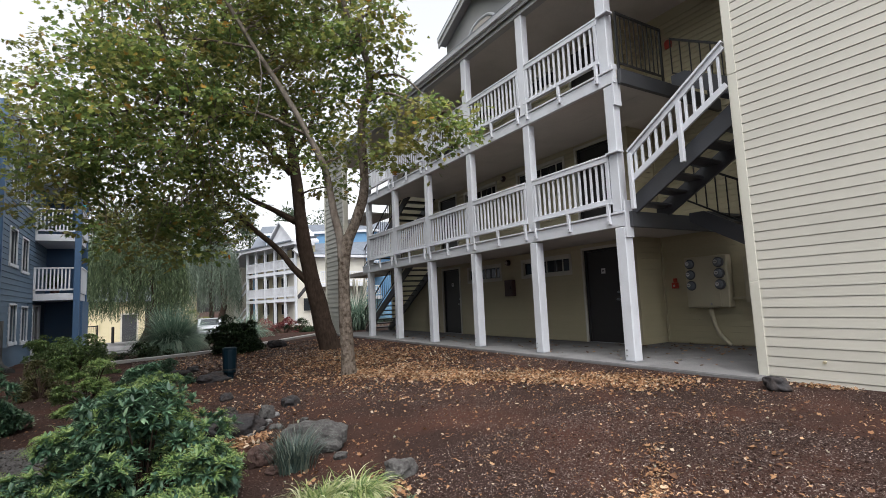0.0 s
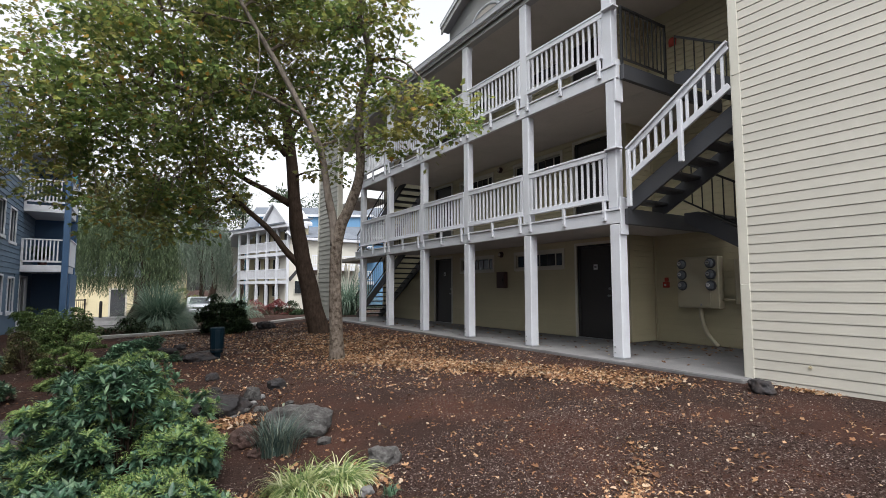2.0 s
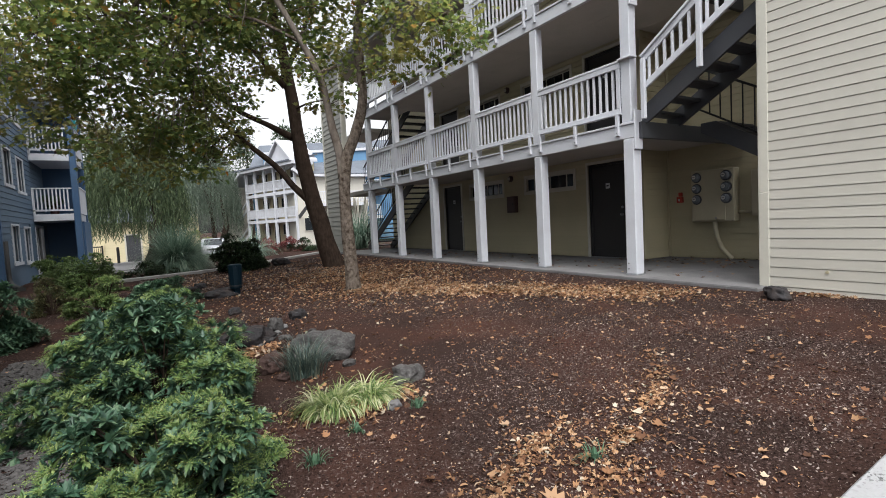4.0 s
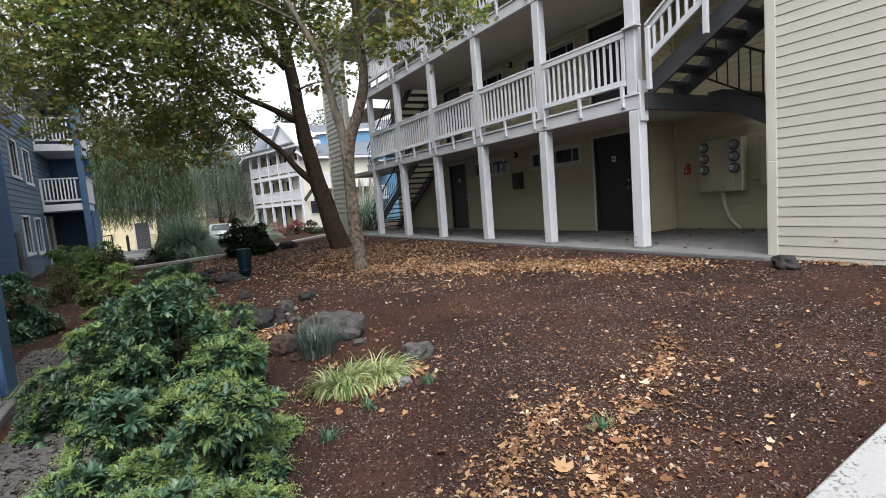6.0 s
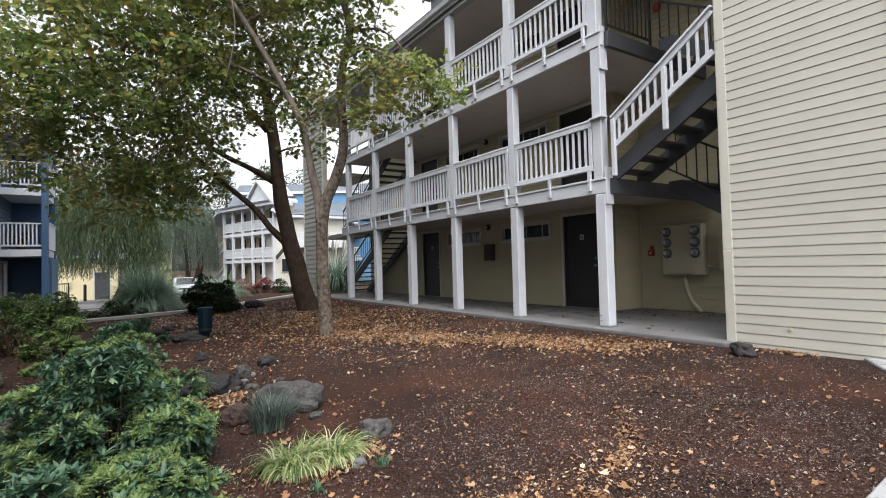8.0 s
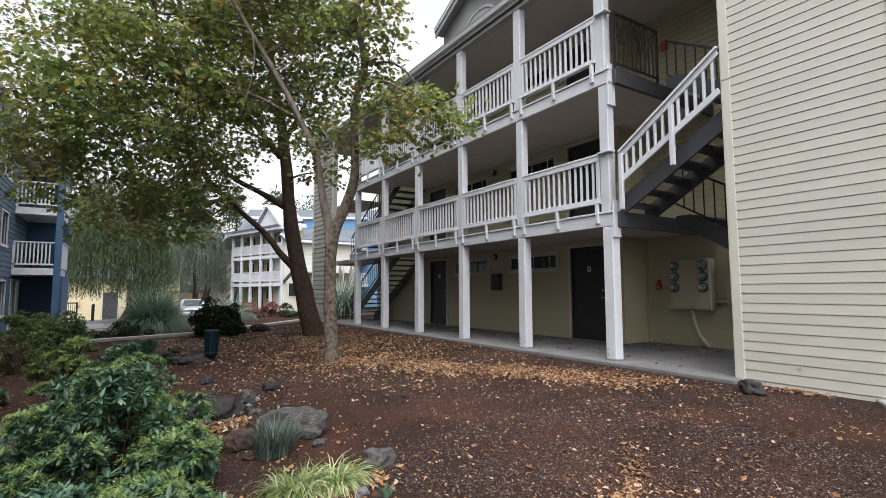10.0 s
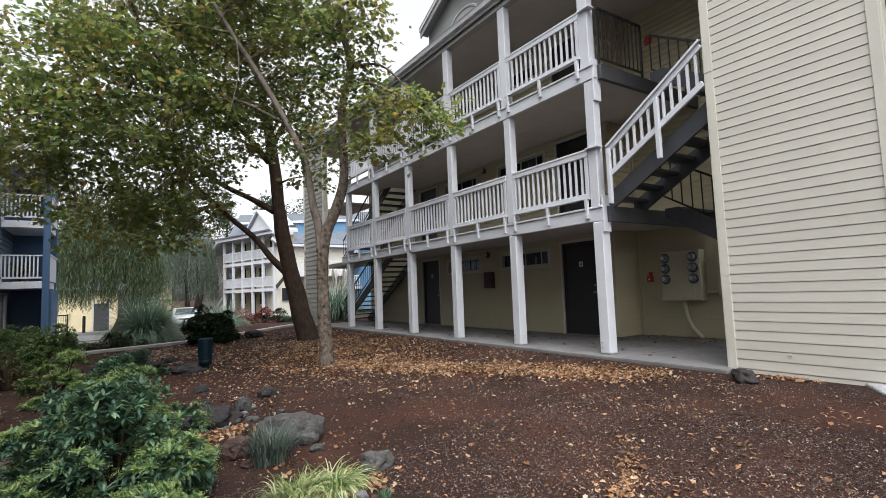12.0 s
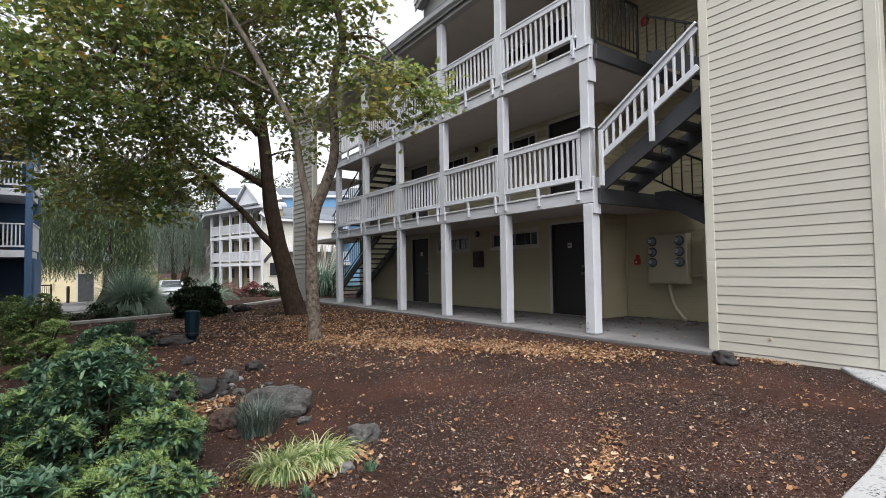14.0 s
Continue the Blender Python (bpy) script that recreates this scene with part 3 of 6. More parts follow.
# ---- electric meters ----
mb = thing("meter_cabinet", "beige painted metal cabinet with six round electric meters", "meter box", pose(XM - 0.022, 6.27, 0.75, 0, 0, -90))
part("case", Geo().box(0.0, 0.86, -0.20, 0, 0, 1.03), BEIGE, mb, bevel=0.012)
part("side_wing", Geo().box(0.10, 0.70, -0.225, -0.201, 0.03, 1.02), BEIGE, mb, bevel=0.006)
for cx in (0.13, 0.72):
    for cz in (0.45, 0.67, 0.89):
        mt = part("meter", Geo().tube([(cx, -0.19, cz), (cx, -0.235, cz), (cx, -0.245, cz)], [0.102, 0.102, 0.092], 20), STEEL, mb, "round grey electric meter")
        part("dome", Geo().tube([(cx, -0.245, cz), (cx, -0.285, cz), (cx, -0.305, cz)], [0.082, 0.076, 0.052], 16), METERGLASS, mt, smooth=False)
        part("dial", Geo().tube([(cx - 0.012, -0.306, cz + 0.01), (cx - 0.012, -0.309, cz + 0.01)], [0.040, 0.040], 12), PLATE, mt)
        part("bar", Geo().box(cx - 0.036, cx + 0.012, -0.312, -0.3095, cz + 0.006, cz + 0.016), DOOR, mt)
part("conduit", Geo().tube([(0.42, -0.10, 0.02), (0.43, -0.10, -0.14), (0.47, -0.10, -0.34), (0.56, -0.11, -0.53), (0.68, -0.12, -0.66), (0.76, -0.12, -0.73)], [0.042] * 6, 10), BEIGE, mb, smooth=True)
part("latch", Geo().box(0.5, 0.53, -0.235, -0.225, 0.05, 0.09), GREYMETAL, mb)
side = thing("junction_cabinet", "beige painted metal junction cabinet beside the meters", "cabinet", pose(XM - 0.022, 5.12, 0.84, 0, 0, -90))
part("case", Geo().box(0, 0.5, -0.16, 0, 0, 0.86), BEIGE, side, bevel=0.01)
part("lid", Geo().box(0.02, 0.48, -0.172, -0.161, 0.03, 0.83), BEIGE, side, bevel=0.004)
pipe = thing("meter_pipe", "short grey conduit linking the two meter cabinets", "pipe", pose(XM - 0.022, 5.41, 0.92, 0, 0, -90))
part("tube", Geo().tube([(0, -0.06, 0), (0.10, -0.06, 0), (0.29, -0.06, 0.0)], [0.025] * 3, 8), BEIGE, pipe, smooth=True)
fb = thing("alarm_box", "small red fire alarm box on the wall", "alarm box", pose(XM - 0.022, 6.70, 1.16, 0, 0, -90))
part("case", Geo().box(0, 0.13, -0.07, 0, 0, 0.13), RED, fb, bevel=0.01)
part("horn", Geo().box(0.03, 0.11, -0.05, 0, 0.132, 0.22), RED, fb, bevel=0.01)
fb3 = thing("alarm_box", "round-topped red alarm bell on the top storey's recess wall", "alarm box", pose(XM - 0.022, 6.36, 6.45, 0, 0, -90))
part("case", Geo().box(0, 0.15, -0.06, 0, 0, 0.10), RED, fb3, bevel=0.01)
part("bell", Geo().tube([(0.075, 0, 0.11), (0.075, -0.05, 0.11), (0.075, -0.075, 0.11)], [0.085, 0.082, 0.05], 16), RED, fb3, smooth=True)
part("button", Geo().tube([(0.065, -0.07, 0.06), (0.065, -0.085, 0.06)], [0.025, 0.022], 10), PLATE, fb)

# ---- stair screen: the cream block beside the stair ----
YS0, YS1, XS = 1.64, 3.50, 7.25
screen = tagged(part("wall_screen", Geo().box(XS, XS + 0.12, YS0, YS1, -0.16, 8.2), CREAM), "cream lap-sided stair screen wall with wide corner boards", "wall", kind="structure")
siding(screen, face_x(XS, YS1 - 0.10), YS1 - YS0 - 0.20, -0.115, 8.1, CREAM, single=True)
for y0, z0, z1, dx in ((YS1 - 0.10, -0.10, 1.188, 0.034), (YS1 - 0.10, 1.19, 4.0, 0.03), (YS1 - 0.10, 4.002, 8.15, 0.034), (YS0 - 0.012, 0.0, 8.15, 0.034)):
    part("corner_board", Geo().box(XS - dx, XS - 0.001, y0, y0 + 0.112, z0, z1), TRIM, screen, bevel=0.004)
for y0, y1 in ((YS1 + 0.001, YS1 + 0.022), (YS0 - 0.034, YS0 - 0.001)):
    part("edge_board", Geo().box(XS - 0.03, XS + 0.13, y0, y1, -0.05, 8.15), TRIM, screen, bevel=0.004)
part("skirt_board", Geo().box(XS - 0.02, XS - 0.001, YS0 + 0.1, YS1 - 0.1, -0.16, -0.12), TRIM, screen)
# short tan disc standing in for a brown smudge on the siding
part("vent_stub", Geo().tube([(XS - 0.032, 2.78, 0.21), (XS - 0.001, 2.78, 0.215)], [0.018, 0.022], 10), WALLTAN, screen)
# the next porch past the screen
np_ = copy_thing(post, pose(XP + 0.1, 1.20, 0))
np_["label"] = "white painted square porch post of the next porch"
copy_thing(first, pose(XP + 0.13, 1.19, 2.46, 0, 0, -90))
copy_thing(first, pose(XP + 0.13, 1.19, 4.92, 0, 0, -90))

# ---- stairs ----
RISE, RUN = STOREY / 14, 0.30
SLOPE = RISE / RUN


def flight(x0, x1, y_low, z_low, steps, way, label, group="", rails=("out",), span=(0.22, 0.90)):
    """A steel stair rising along way (+1: +y, -1: -y) from (y_low, z_low)."""
    t = thing("staircase", label, "staircase", pose(0, y_low, z_low), group)
    top = steps * RISE
    run = steps * RUN * way
    for x in (x0, x1 - 0.05):
        part("stringer", Geo().prism([(x, -0.04 * way, -0.16), (x, -0.04 * way, 0.14), (x, run - way * 0.15 / SLOPE, top - 0.01), (x, run, top - 0.01), (x, run, top - 0.16)], (0.05, 0, 0)), STEEL, t, "dark grey steel stringer")
    tread = Geo().box(x0 + 0.051, x1 - 0.051, -0.01, 0.27, -0.045, 0.0).mesh("tread", STEEL, bevel=0.006)
    for i in range(steps):
        y = i * RUN * way if way > 0 else i * RUN * way - 0.26
        part("tread", tread, STEEL, t, at=Matrix.Translation((0, y, (i + 1) * RISE - 0.02)))
    for x in rails:
        part("handrail", Geo().beam((x, 0, span[1]), (x, run, top + span[1]), 0.035, 0.035), BLACK, t)
        part("lower_rail", Geo().beam((x, 0, span[0]), (x, run, top + span[0]), 0.028, 0.028), BLACK, t)
        bar = Geo().box(-0.008, 0.008, -0.008, 0.008, span[0], span[1]).mesh("picket", BLACK)
        k = int(abs(run) / 0.17)
        for i in range(k + 1):
            f = i / k
            part("picket", bar, BLACK, t, at=Matrix.Translation((x, run * f, top * f)))
    return t


Z2, Z3 = 2.46, 4.92
HALF = 7
front = flight(XP + 0.20, 8.30, 5.45, Z2, HALF, -1, "dark steel open-riser stair flight with a white wooden balustrade", "stair flights", rails=())
# white balustrade on the front flight
run, top = -HALF * RUN, HALF * RISE
bal = part("balustrade", Geo().beam((XP + 0.05, -0.23, 0.96), (XP + 0.05, -1.90, 2.05), 0.10, 0.04), WHITE, front, "white painted wooden stair balustrade", bevel=0.005)
part("upper_rail", Geo().beam((XP + 0.05, -0.24, 0.89), (XP + 0.05, -1.90, 1.98), 0.04, 0.085), WHITE, bal, bevel=0.004)
part("bottom_rail", Geo().beam((XP + 0.05, -0.24, 0.48), (XP + 0.05, -1.90, 1.43), 0.04, 0.095), WHITE, bal, bevel=0.004)
bal_slat = Geo().box(-0.019, 0.019, -0.019, 0.019, 0.42, 0.94).mesh("baluster", WHITE, bevel=0.004)
for i in range(12):
    f = (i + 0.9) / 12.6
    part("baluster", bal_slat, WHITE, bal, at=Matrix.Translation((XP + 0.06, -0.24 - 1.66 * f, 0.02 + 0.985 * f)))
for f, lo in ((0.02, -0.02), (0.57, -0.03)):
    part("newel", Geo().box(XP - 0.01, XP + 0.05, -0.24 - 1.66 * f - 0.035, -0.24 - 1.66 * f + 0.035, 0.985 * f + lo, 0.985 * f + 0.90), WHITE, bal, bevel=0.006)
flight(8.40, 9.55, 5.08 - HALF * RUN, Z2 + top, HALF, 1, "dark steel open-riser stair flight with black iron railing", "stair flights", rails=(8.46,), span=(0.06, 0.70))
flight(8.55, 9.65, 5.08 - HALF * RUN, top, HALF, 1, "dark steel open-riser stair flight with black iron railing", "stair flights", rails=(8.52,))
for z in (top, Z2 + top):
    ld = thing("stair_landing", "dark steel half-storey stair landing", "landing", pose(0, 0, z))
    part("plate", Geo().box(XP + 0.2, 9.65, 1.75, 5.08 - HALF * RUN - 0.02, -0.06, 0.0), STEEL, ld)
    part("edge", Geo().box(XP + 0.2, 9.65, 1.70, 1.749, -0.2, 0.0), STEEL, ld)
    for x in (XP + 0.22, 9.5):
        part("leg", Geo().box(x, x + 0.09, 1.8, 1.89, -z, -0.06), STEEL, ld)


def iron_rail(a, b, z, label):
    """A level black iron guard from a to b (x, y)."""
    t = thing("iron_railing", label, "railing", pose(a[0], a[1], z))
    dx, dy = b[0] - a[0], b[1] - a[1]
    part("top_bar", Geo().beam((0, 0, 1.0), (dx, dy, 1.0), 0.035, 0.035), BLACK, t)
    part("bottom_bar", Geo().beam((0, 0, 0.1), (dx, dy, 0.1), 0.03, 0.03), BLACK, t)
    ln = math.hypot(dx, dy)
    k = max(2, int(ln / 0.12))
    bar = Geo().box(-0.008, 0.008, -0.008, 0.008, 0.1, 1.0).mesh("picket", BLACK)
    for i in range(k + 1):
        part("picket", bar, BLACK, t, at=Matrix.Translation((dx * i / k, dy * i / k, 0)))
    for f in (0, 1):
        part("post", Geo().box(dx * f - 0.018, dx * f + 0.018, dy * f - 0.018, dy * f + 0.018, 0, 1.02), BLACK, t)
    return t


iron_rail((XP + 0.12, 5.318), (8.53, 5.318), Z3, "black iron guard at the top walkway's stair edge")

# far stairs against the wall
for z in (0.0, Z2):
    flight(8.35, 9.40, 19.35, z, 14, -1, "dark steel open-riser stair flight beside the far wall", "stair flights", rails=(8.33,))

# ---- roof, eave and gable ----
eave = tagged(part("eave_beam", Geo().box(XP + 0.005, XP + 0.18, Y0 - 0.2, 21.1, 7.10, 7.30), FASCIA, bevel=0.006), "grey-white eave beam on top of the porch posts", "beam", kind="structure")
part("soffit", Geo().box(7.166, XP + 0.004, -2.0, 21.2, 7.27, 7.30), FASCIA, eave)
part("fascia", Geo().box(7.14, 7.165, -2.0, 21.2, 7.20, 7.40), FASCIA, eave, bevel=0.004)
part("gutter", Geo().prism([(7.055, -2.0, 7.38), (7.07, -2.0, 7.30), (7.138, -2.0, 7.28), (7.138, -2.0, 7.40), (7.045, -2.0, 7.40)], (0, 23.2, 0)), WHITE, eave)
tagged(part("ceiling", Geo().box(XP + 0.18, XM + 0.1, -2.0, 21.1, 7.32, 7.38), SOFFIT), "brown-tan painted ceiling over the top walkway", "ceiling", kind="structure")
roof = tagged(part("roof", Geo().prism([(7.06, -2.0, 7.405), (12.8, -2.0, 9.9), (12.8, -2.0, 9.98), (7.06, -2.0, 7.43)], (0, 23.2, 0)), SHINGLE), "grey shingle roof of the apartment building", "roof", kind="structure")
GC, GW, GZ = 9.2, 1.40, 7.82
gp = math.tan(radians(25.5))
gable = tagged(part("gable", Geo().prism([(7.24, GC - GW + 0.04, 7.47), (7.24, GC + GW - 0.04, 7.47), (7.24, GC + GW - 0.04, GZ), (7.24, GC, GZ + GW * gp), (7.24, GC - GW + 0.04, GZ)], (0.1, 0, 0)), FASCIA), "grey-white gable with an arched vent over the eave", "gable", kind="structure")
for s in (-1, 1):
    foot, tip = Vector((7.0, GC + s * GW, GZ - 0.10)), Vector((7.0, GC, GZ - 0.10 + GW * gp))
    part("rake_board", Geo().prism([foot, tip, tip + Vector((0, 0, 0.20)), foot + Vector((0, 0, 0.20))], (0.035, 0, 0)), FASCIA, gable)
    part("rake_moulding", Geo().prism([foot + Vector((-0.03, 0, 0.14)), tip + Vector((-0.03, 0, 0.14)), tip + Vector((-0.03, 0, 0.22)), foot + Vector((-0.03, 0, 0.22))], (0.03, 0, 0)), WHITE, gable)
    part("rake_soffit", Geo().prism([foot + Vector((0.036, 0, 0.08)), tip + Vector((0.036, 0, 0.08)), tip + Vector((0.036, 0, 0.11)), foot + Vector((0.036, 0, 0.11))], (0.203, 0, 0)), FASCIA, gable)
    part("gable_roof", Geo().prism([foot + Vector((-0.03, 0, 0.221)), tip + Vector((-0.03, 0, 0.221)), tip + Vector((-0.03, 0, 0.26)), foot + Vector((-0.03, 0, 0.26))], (4.5, 0, 0)), SHINGLE, gable)
arch = Geo()
ring = [(7.235, GC - 0.22 + 0.56 * math.cos(a), 7.42 + 0.34 * math.sin(a)) for a in np.linspace(0, math.pi, 15)]
arch.tube(ring, [0.04] * 15, 6)
part("arch_moulding", arch, WHITE, gable)
part("arch_vent", Geo().prism([(7.225, GC - 0.22 + 0.52 * math.cos(a), 7.42 + 0.30 * math.sin(a)) for a in np.linspace(0, math.pi, 15)], (0.012, 0, 0)), SOFFIT, gable)

# ---- far stair screen of the same building ----
FY0, FY1 = 18.60, 21.00
fw = tagged(part("wall_far_screen", Geo().box(XS, XS + 0.12, FY0, FY1, -0.3, 8.2), SHADEDCREAM), "cream lap-sided far stair screen wall in a shaded grey tone", "wall", kind="structure")
siding(fw, face_x(XS, FY1 - 0.1), FY1 - FY0 - 0.22, -0.1, 8.1, SHADEDCREAM, course=0.19)
for y in (FY0 - 0.012, FY1 - 0.10):
    part("corner_board", Geo().box(XS - 0.05, XS - 0.001, y, y + 0.112, -0.1, 8.15), TRIM, fw)
part("edge_board", Geo().box(XS - 0.03, XS + 0.13, FY0 - 0.034, FY0 - 0.013, -0.05, 8.15), TRIM, fw)

# ---- kerb, path and drive ----
def strip(name, pts, width, z_up, thick, material, label, category, bevel=0.01):
    """A low band that follows the ground along pts."""
    g = Geo()
    for (ax, ay), (bx, by) in zip(pts, pts[1:]):
        a = Vector((ax, ay, ground_z(ax, ay) + z_up - thick / 2))
        b = Vector((bx, by, ground_z(bx, by) + z_up - thick / 2))
        g.beam(a, b, width, thick)
    return tagged(part(name, g, material, bevel=bevel), label, category, kind="structure")


strip("kerb", [(-0.6, 18.5), (0.97, 18.6), (2.65, 18.5), (4.6, 19.8), (6.9, 21.6)], 0.22, 0.09, 0.3, PALECONC, "pale concrete kerb edging the planting bed", "kerb")
path = tagged(part("pavement", Geo().prism([(x, y, -0.345 + 0.036 * (x - 1.75)) for x, y in ((1.75, 0.97), (3.0, 1.03), (4.4, 1.08), (5.4, 1.17), (6.3, 1.40), (6.85, 1.85), (7.21, 2.08), (7.21, 0.0), (1.75, -0.3))], (0, 0, 0.14)), LICHEN, bevel=0.012), "pale weathered concrete path speckled with dark lichen", "path", kind="structure")
drive = tagged(part("road", Geo().prism([(-14, 24.5, -0.52), (14, 25.5, -0.52), (30, 38, -0.94), (-14, 41, -0.94)], (0, 0, 0.06)), ASPHALT), "grey asphalt drive behind the planting", "road", kind="structure")
patio = tagged(part("slab_patio", Geo().box(-4.0, -0.68, 2.6, 5.72, -0.5, -0.29), CONCRETE, bevel=0.012), "grey concrete patio slab of the blue building", "slab", kind="structure")
apron = tagged(part("slab_apron", Geo().box(-3.35, -1.75, 23.8, 28.7, -0.7, -0.43), CONCRETE, bevel=0.012), "concrete patio below the balconies", "slab", kind="structure")
ramp = tagged(part("slab_ramp", Geo().prism([(-1.4, 27.5, -0.62), (0.9, 27.5, -0.60), (0.6, 41.5, -0.86), (-3.5, 41.5, -0.86)], (0, 0, 0.10)), CONCRETE), "pale concrete approach to the yellow building", "pavement", kind="structure")

# ---- near porch of the blue building ----
bp = thing("blue_post", "navy blue painted square porch post standing on a concrete slab", "post", pose(-0.73, 5.32, -0.29))
part("shaft", Geo().box(-0.40, 0, 0, 0.34, 0.02, 5.6), NAVY, bp, bevel=0.012)
part("foot", Geo().box(-0.41, 0.008, -0.008, 0.35, 0.0, 0.02), CONCRETE, bp)
for z in (0.22, 0.16):
    part("bolt", Geo().tube([(-0.09, -0.012, z), (-0.09, 0.0, z)], [0.014, 0.014], 8), GREYMETAL, bp)
jug = thing("water_jug", "pale blue-white plastic water jug on the patio slab", "jug", pose(-0.86, 5.12, -0.29))
part("body", Geo().tube([(0, 0, 0), (0, 0, 0.02), (0, 0, 0.10), (0, 0, 0.13), (0, 0, 0.26), (0, 0, 0.31), (0, 0, 0.36)], [0.10, 0.125, 0.125, 0.118, 0.125, 0.10, 0.035], 16), PLASTIC, jug, smooth=True)
part("cap", Geo().tube([(0, 0, 0.36), (0, 0, 0.39)], [0.032, 0.032], 12), SKYBLUE, jug)
nb = tagged(part("wall_blue_near", Geo().box(-4.6, -4.0, -3.0, 20.2, -0.5, 8.0), BLUE), "blue side wall closing the blue building", "wall", kind="structure")
tagged(part("ceiling_blue_porch", Geo().box(-3.6, -0.70, 2.6, 5.72, 5.36, 5.55), NAVY), "navy underside of the blue building's upper balcony", "ceiling", kind="structure")

# ---- blue apartment building ----
BX, BY0, BY1 = -3.38, 20.3, 25.7
bwins = [(21.4, 22.5, 2.98, 4.18), (23.4, 24.5, 2.88, 4.08), (21.7, 22.8, 0.34, 1.60), (23.7, 24.8, 0.28, 1.54), (21.4, 22.5, 5.4, 6.6), (23.4, 24.5, 5.4, 6.6)]
bdoor = (25.9, 27.6, -0.42, 1.60)
# this wall faces +x: its frame runs along +y
bface = pose(BX, BY0, 0, 0, 0, 90)
bholes = [(a - BY0, b - BY0, c, d) for a, b, c, d in [*bwins, bdoor]]
wb = wall_with_holes("wall_blue", bface, BY1 + 3 - BY0, -0.7, 8.2, 0.16, bholes, BLUE)
tagged(wb, "blue lap-sided wall of the neighbouring apartment building", "wall", kind="structure")
siding(wb, Matrix.Identity(4), BY1 + 3 - BY0, 0.20, 8.1, BLUE, [(a - 0.1, b + 0.1, c - 0.1, d + 0.1) for a, b, c, d in bholes], course=0.19)
# NAVY puts the shade of this face into its siding colour
wn2 = tagged(part("wall_blue_end", Geo().box(-7.0, BX - 0.17, BY0, BY0 + 0.16, -0.7, 8.2), NAVY), "blue end wall of the neighbouring building in a shaded dark tone", "wall", kind="structure")
siding(wn2, face_y(-7.0, BY0), 3.5, -0.4, 8.1, NAVY, course=0.19)
part("corner_board", Geo().box(BX - 0.12, BX + 0.03, BY0 - 0.03, BY0 + 0.12, -0.7, 8.2), NAVY, wn2)
for i, (a, b, c, d) in enumerate(bwins):
    t = thing("window_%d" % (10 + i), "white-framed window in the blue wall", "window", pose(BX, a, c, 0, 0, 90), kind="structure")
    w, h = b - a, d - c
    part("window_frame", Geo().box(-0.06, w + 0.06, -0.04, 0.03, h, h + 0.06).box(-0.06, 0, -0.04, 0.03, 0, h).box(w, w + 0.06, -0.04, 0.03, 0, h), WHITE, t)
    part("window_sill", Geo().box(-0.12, w + 0.12, -0.07, 0.03, -0.1, 0), WHITE, t)
    for k in range(2):
        part("pane", Geo().box(w * k / 2 + 0.03, w * (k + 1) / 2 - 0.03, 0.06, 0.066, 0.03, h - 0.03), GLASS, t)
    part("sash", Geo().box(w / 2 - 0.018, w / 2 + 0.018, 0.04, 0.09, 0, h).box(0, w, 0.04, 0.09, 0, 0.03).box(0, w, 0.04, 0.09, h - 0.03, h).box(0, 0.03, 0.04, 0.09, 0.03, h - 0.03).box(w - 0.03, w, 0.04, 0.09, 0.03, h - 0.03), WHITE, t)
t = thing("door_20", "white-framed sliding glass patio door in the blue wall", "door", pose(BX, bdoor[0], bdoor[2], 0, 0, 90), kind="structure")
w, h = 1.7, 2.02
part("frame", Geo().box(-0.06, 0.04, -0.04, 0.1, 0, h).box(w - 0.04, w + 0.06, -0.04, 0.1, 0, h).box(-0.06, w + 0.06, -0.04, 0.1, h, h + 0.08).box(w / 2 - 0.05, w / 2 + 0.05, 0.02, 0.08, 0, h), WHITE, t)
for k in range(2):
    part("pane", Geo().box(0.04 + k * w / 2, w / 2 - 0.05 + k * w / 2, 0.05, 0.056, 0.05, h), GLASS, t)
# balconies
for z in (2.12, 4.57, 7.02):
    bal2 = thing("balcony", "projecting white-railed balcony of the blue building", "balcony", pose(BX, BY1, z), "blue building balconies")
    part("floor", Geo().box(0.03, 1.42, 0, 3.0, -0.30, -0.02), WHITE, bal2, bevel=0.008)
    part("top_rail", Geo().box(0.03, 1.34, -0.04, 0.05, 1.0, 1.05), WHITE, bal2)
    part("bottom_rail", Geo().box(0.03, 1.34, -0.02, 0.03, 0.10, 0.17), WHITE, bal2)
    part("stile", Geo().box(0.03, 0.11, -0.02, 0.03, -0.02, 1.0), WHITE, bal2)
    sl = Geo().box(-0.025, 0.025, -0.02, 0.02, 0.1, 1.0).mesh("baluster", WHITE)
    for k in range(9):
        part("baluster", sl, WHITE, bal2, at=Matrix.Translation((0.20 + k * 0.125, 0.005, 0)))
    part("side_panel", Geo().box(1.50, 1.56, 0.36, 2.9, 0.0, 1.05), WHITE, bal2)
    part("side_rail", Geo().box(1.47, 1.60, 0.33, 2.9, 1.052, 1.10), WHITE, bal2)
    part("rim", Geo().box(1.43, 1.5, 0.36, 3.0, -0.30, -0.02), WHITE, bal2)
bpost = thing("balcony_post", "navy painted corner post carrying the balconies", "post", pose(BX + 1.35, BY1 - 0.02, -0.42), "balcony posts")
part("shaft", Geo().box(0.0, 0.22, -0.03, 0.30, 0, 8.6), NAVY, bpost, bevel=0.01)
part("wing", Geo().box(0.221, 0.30, 0.31, 3.0, 0, 2.18), NAVY, bpost)
tagged(part("wall_blue_recess", Geo().box(BX - 0.2, BX + 1.56, 28.703, 28.9, -0.7, 8.2), NAVY), "navy wall at the back of the balconies", "wall", kind="structure")
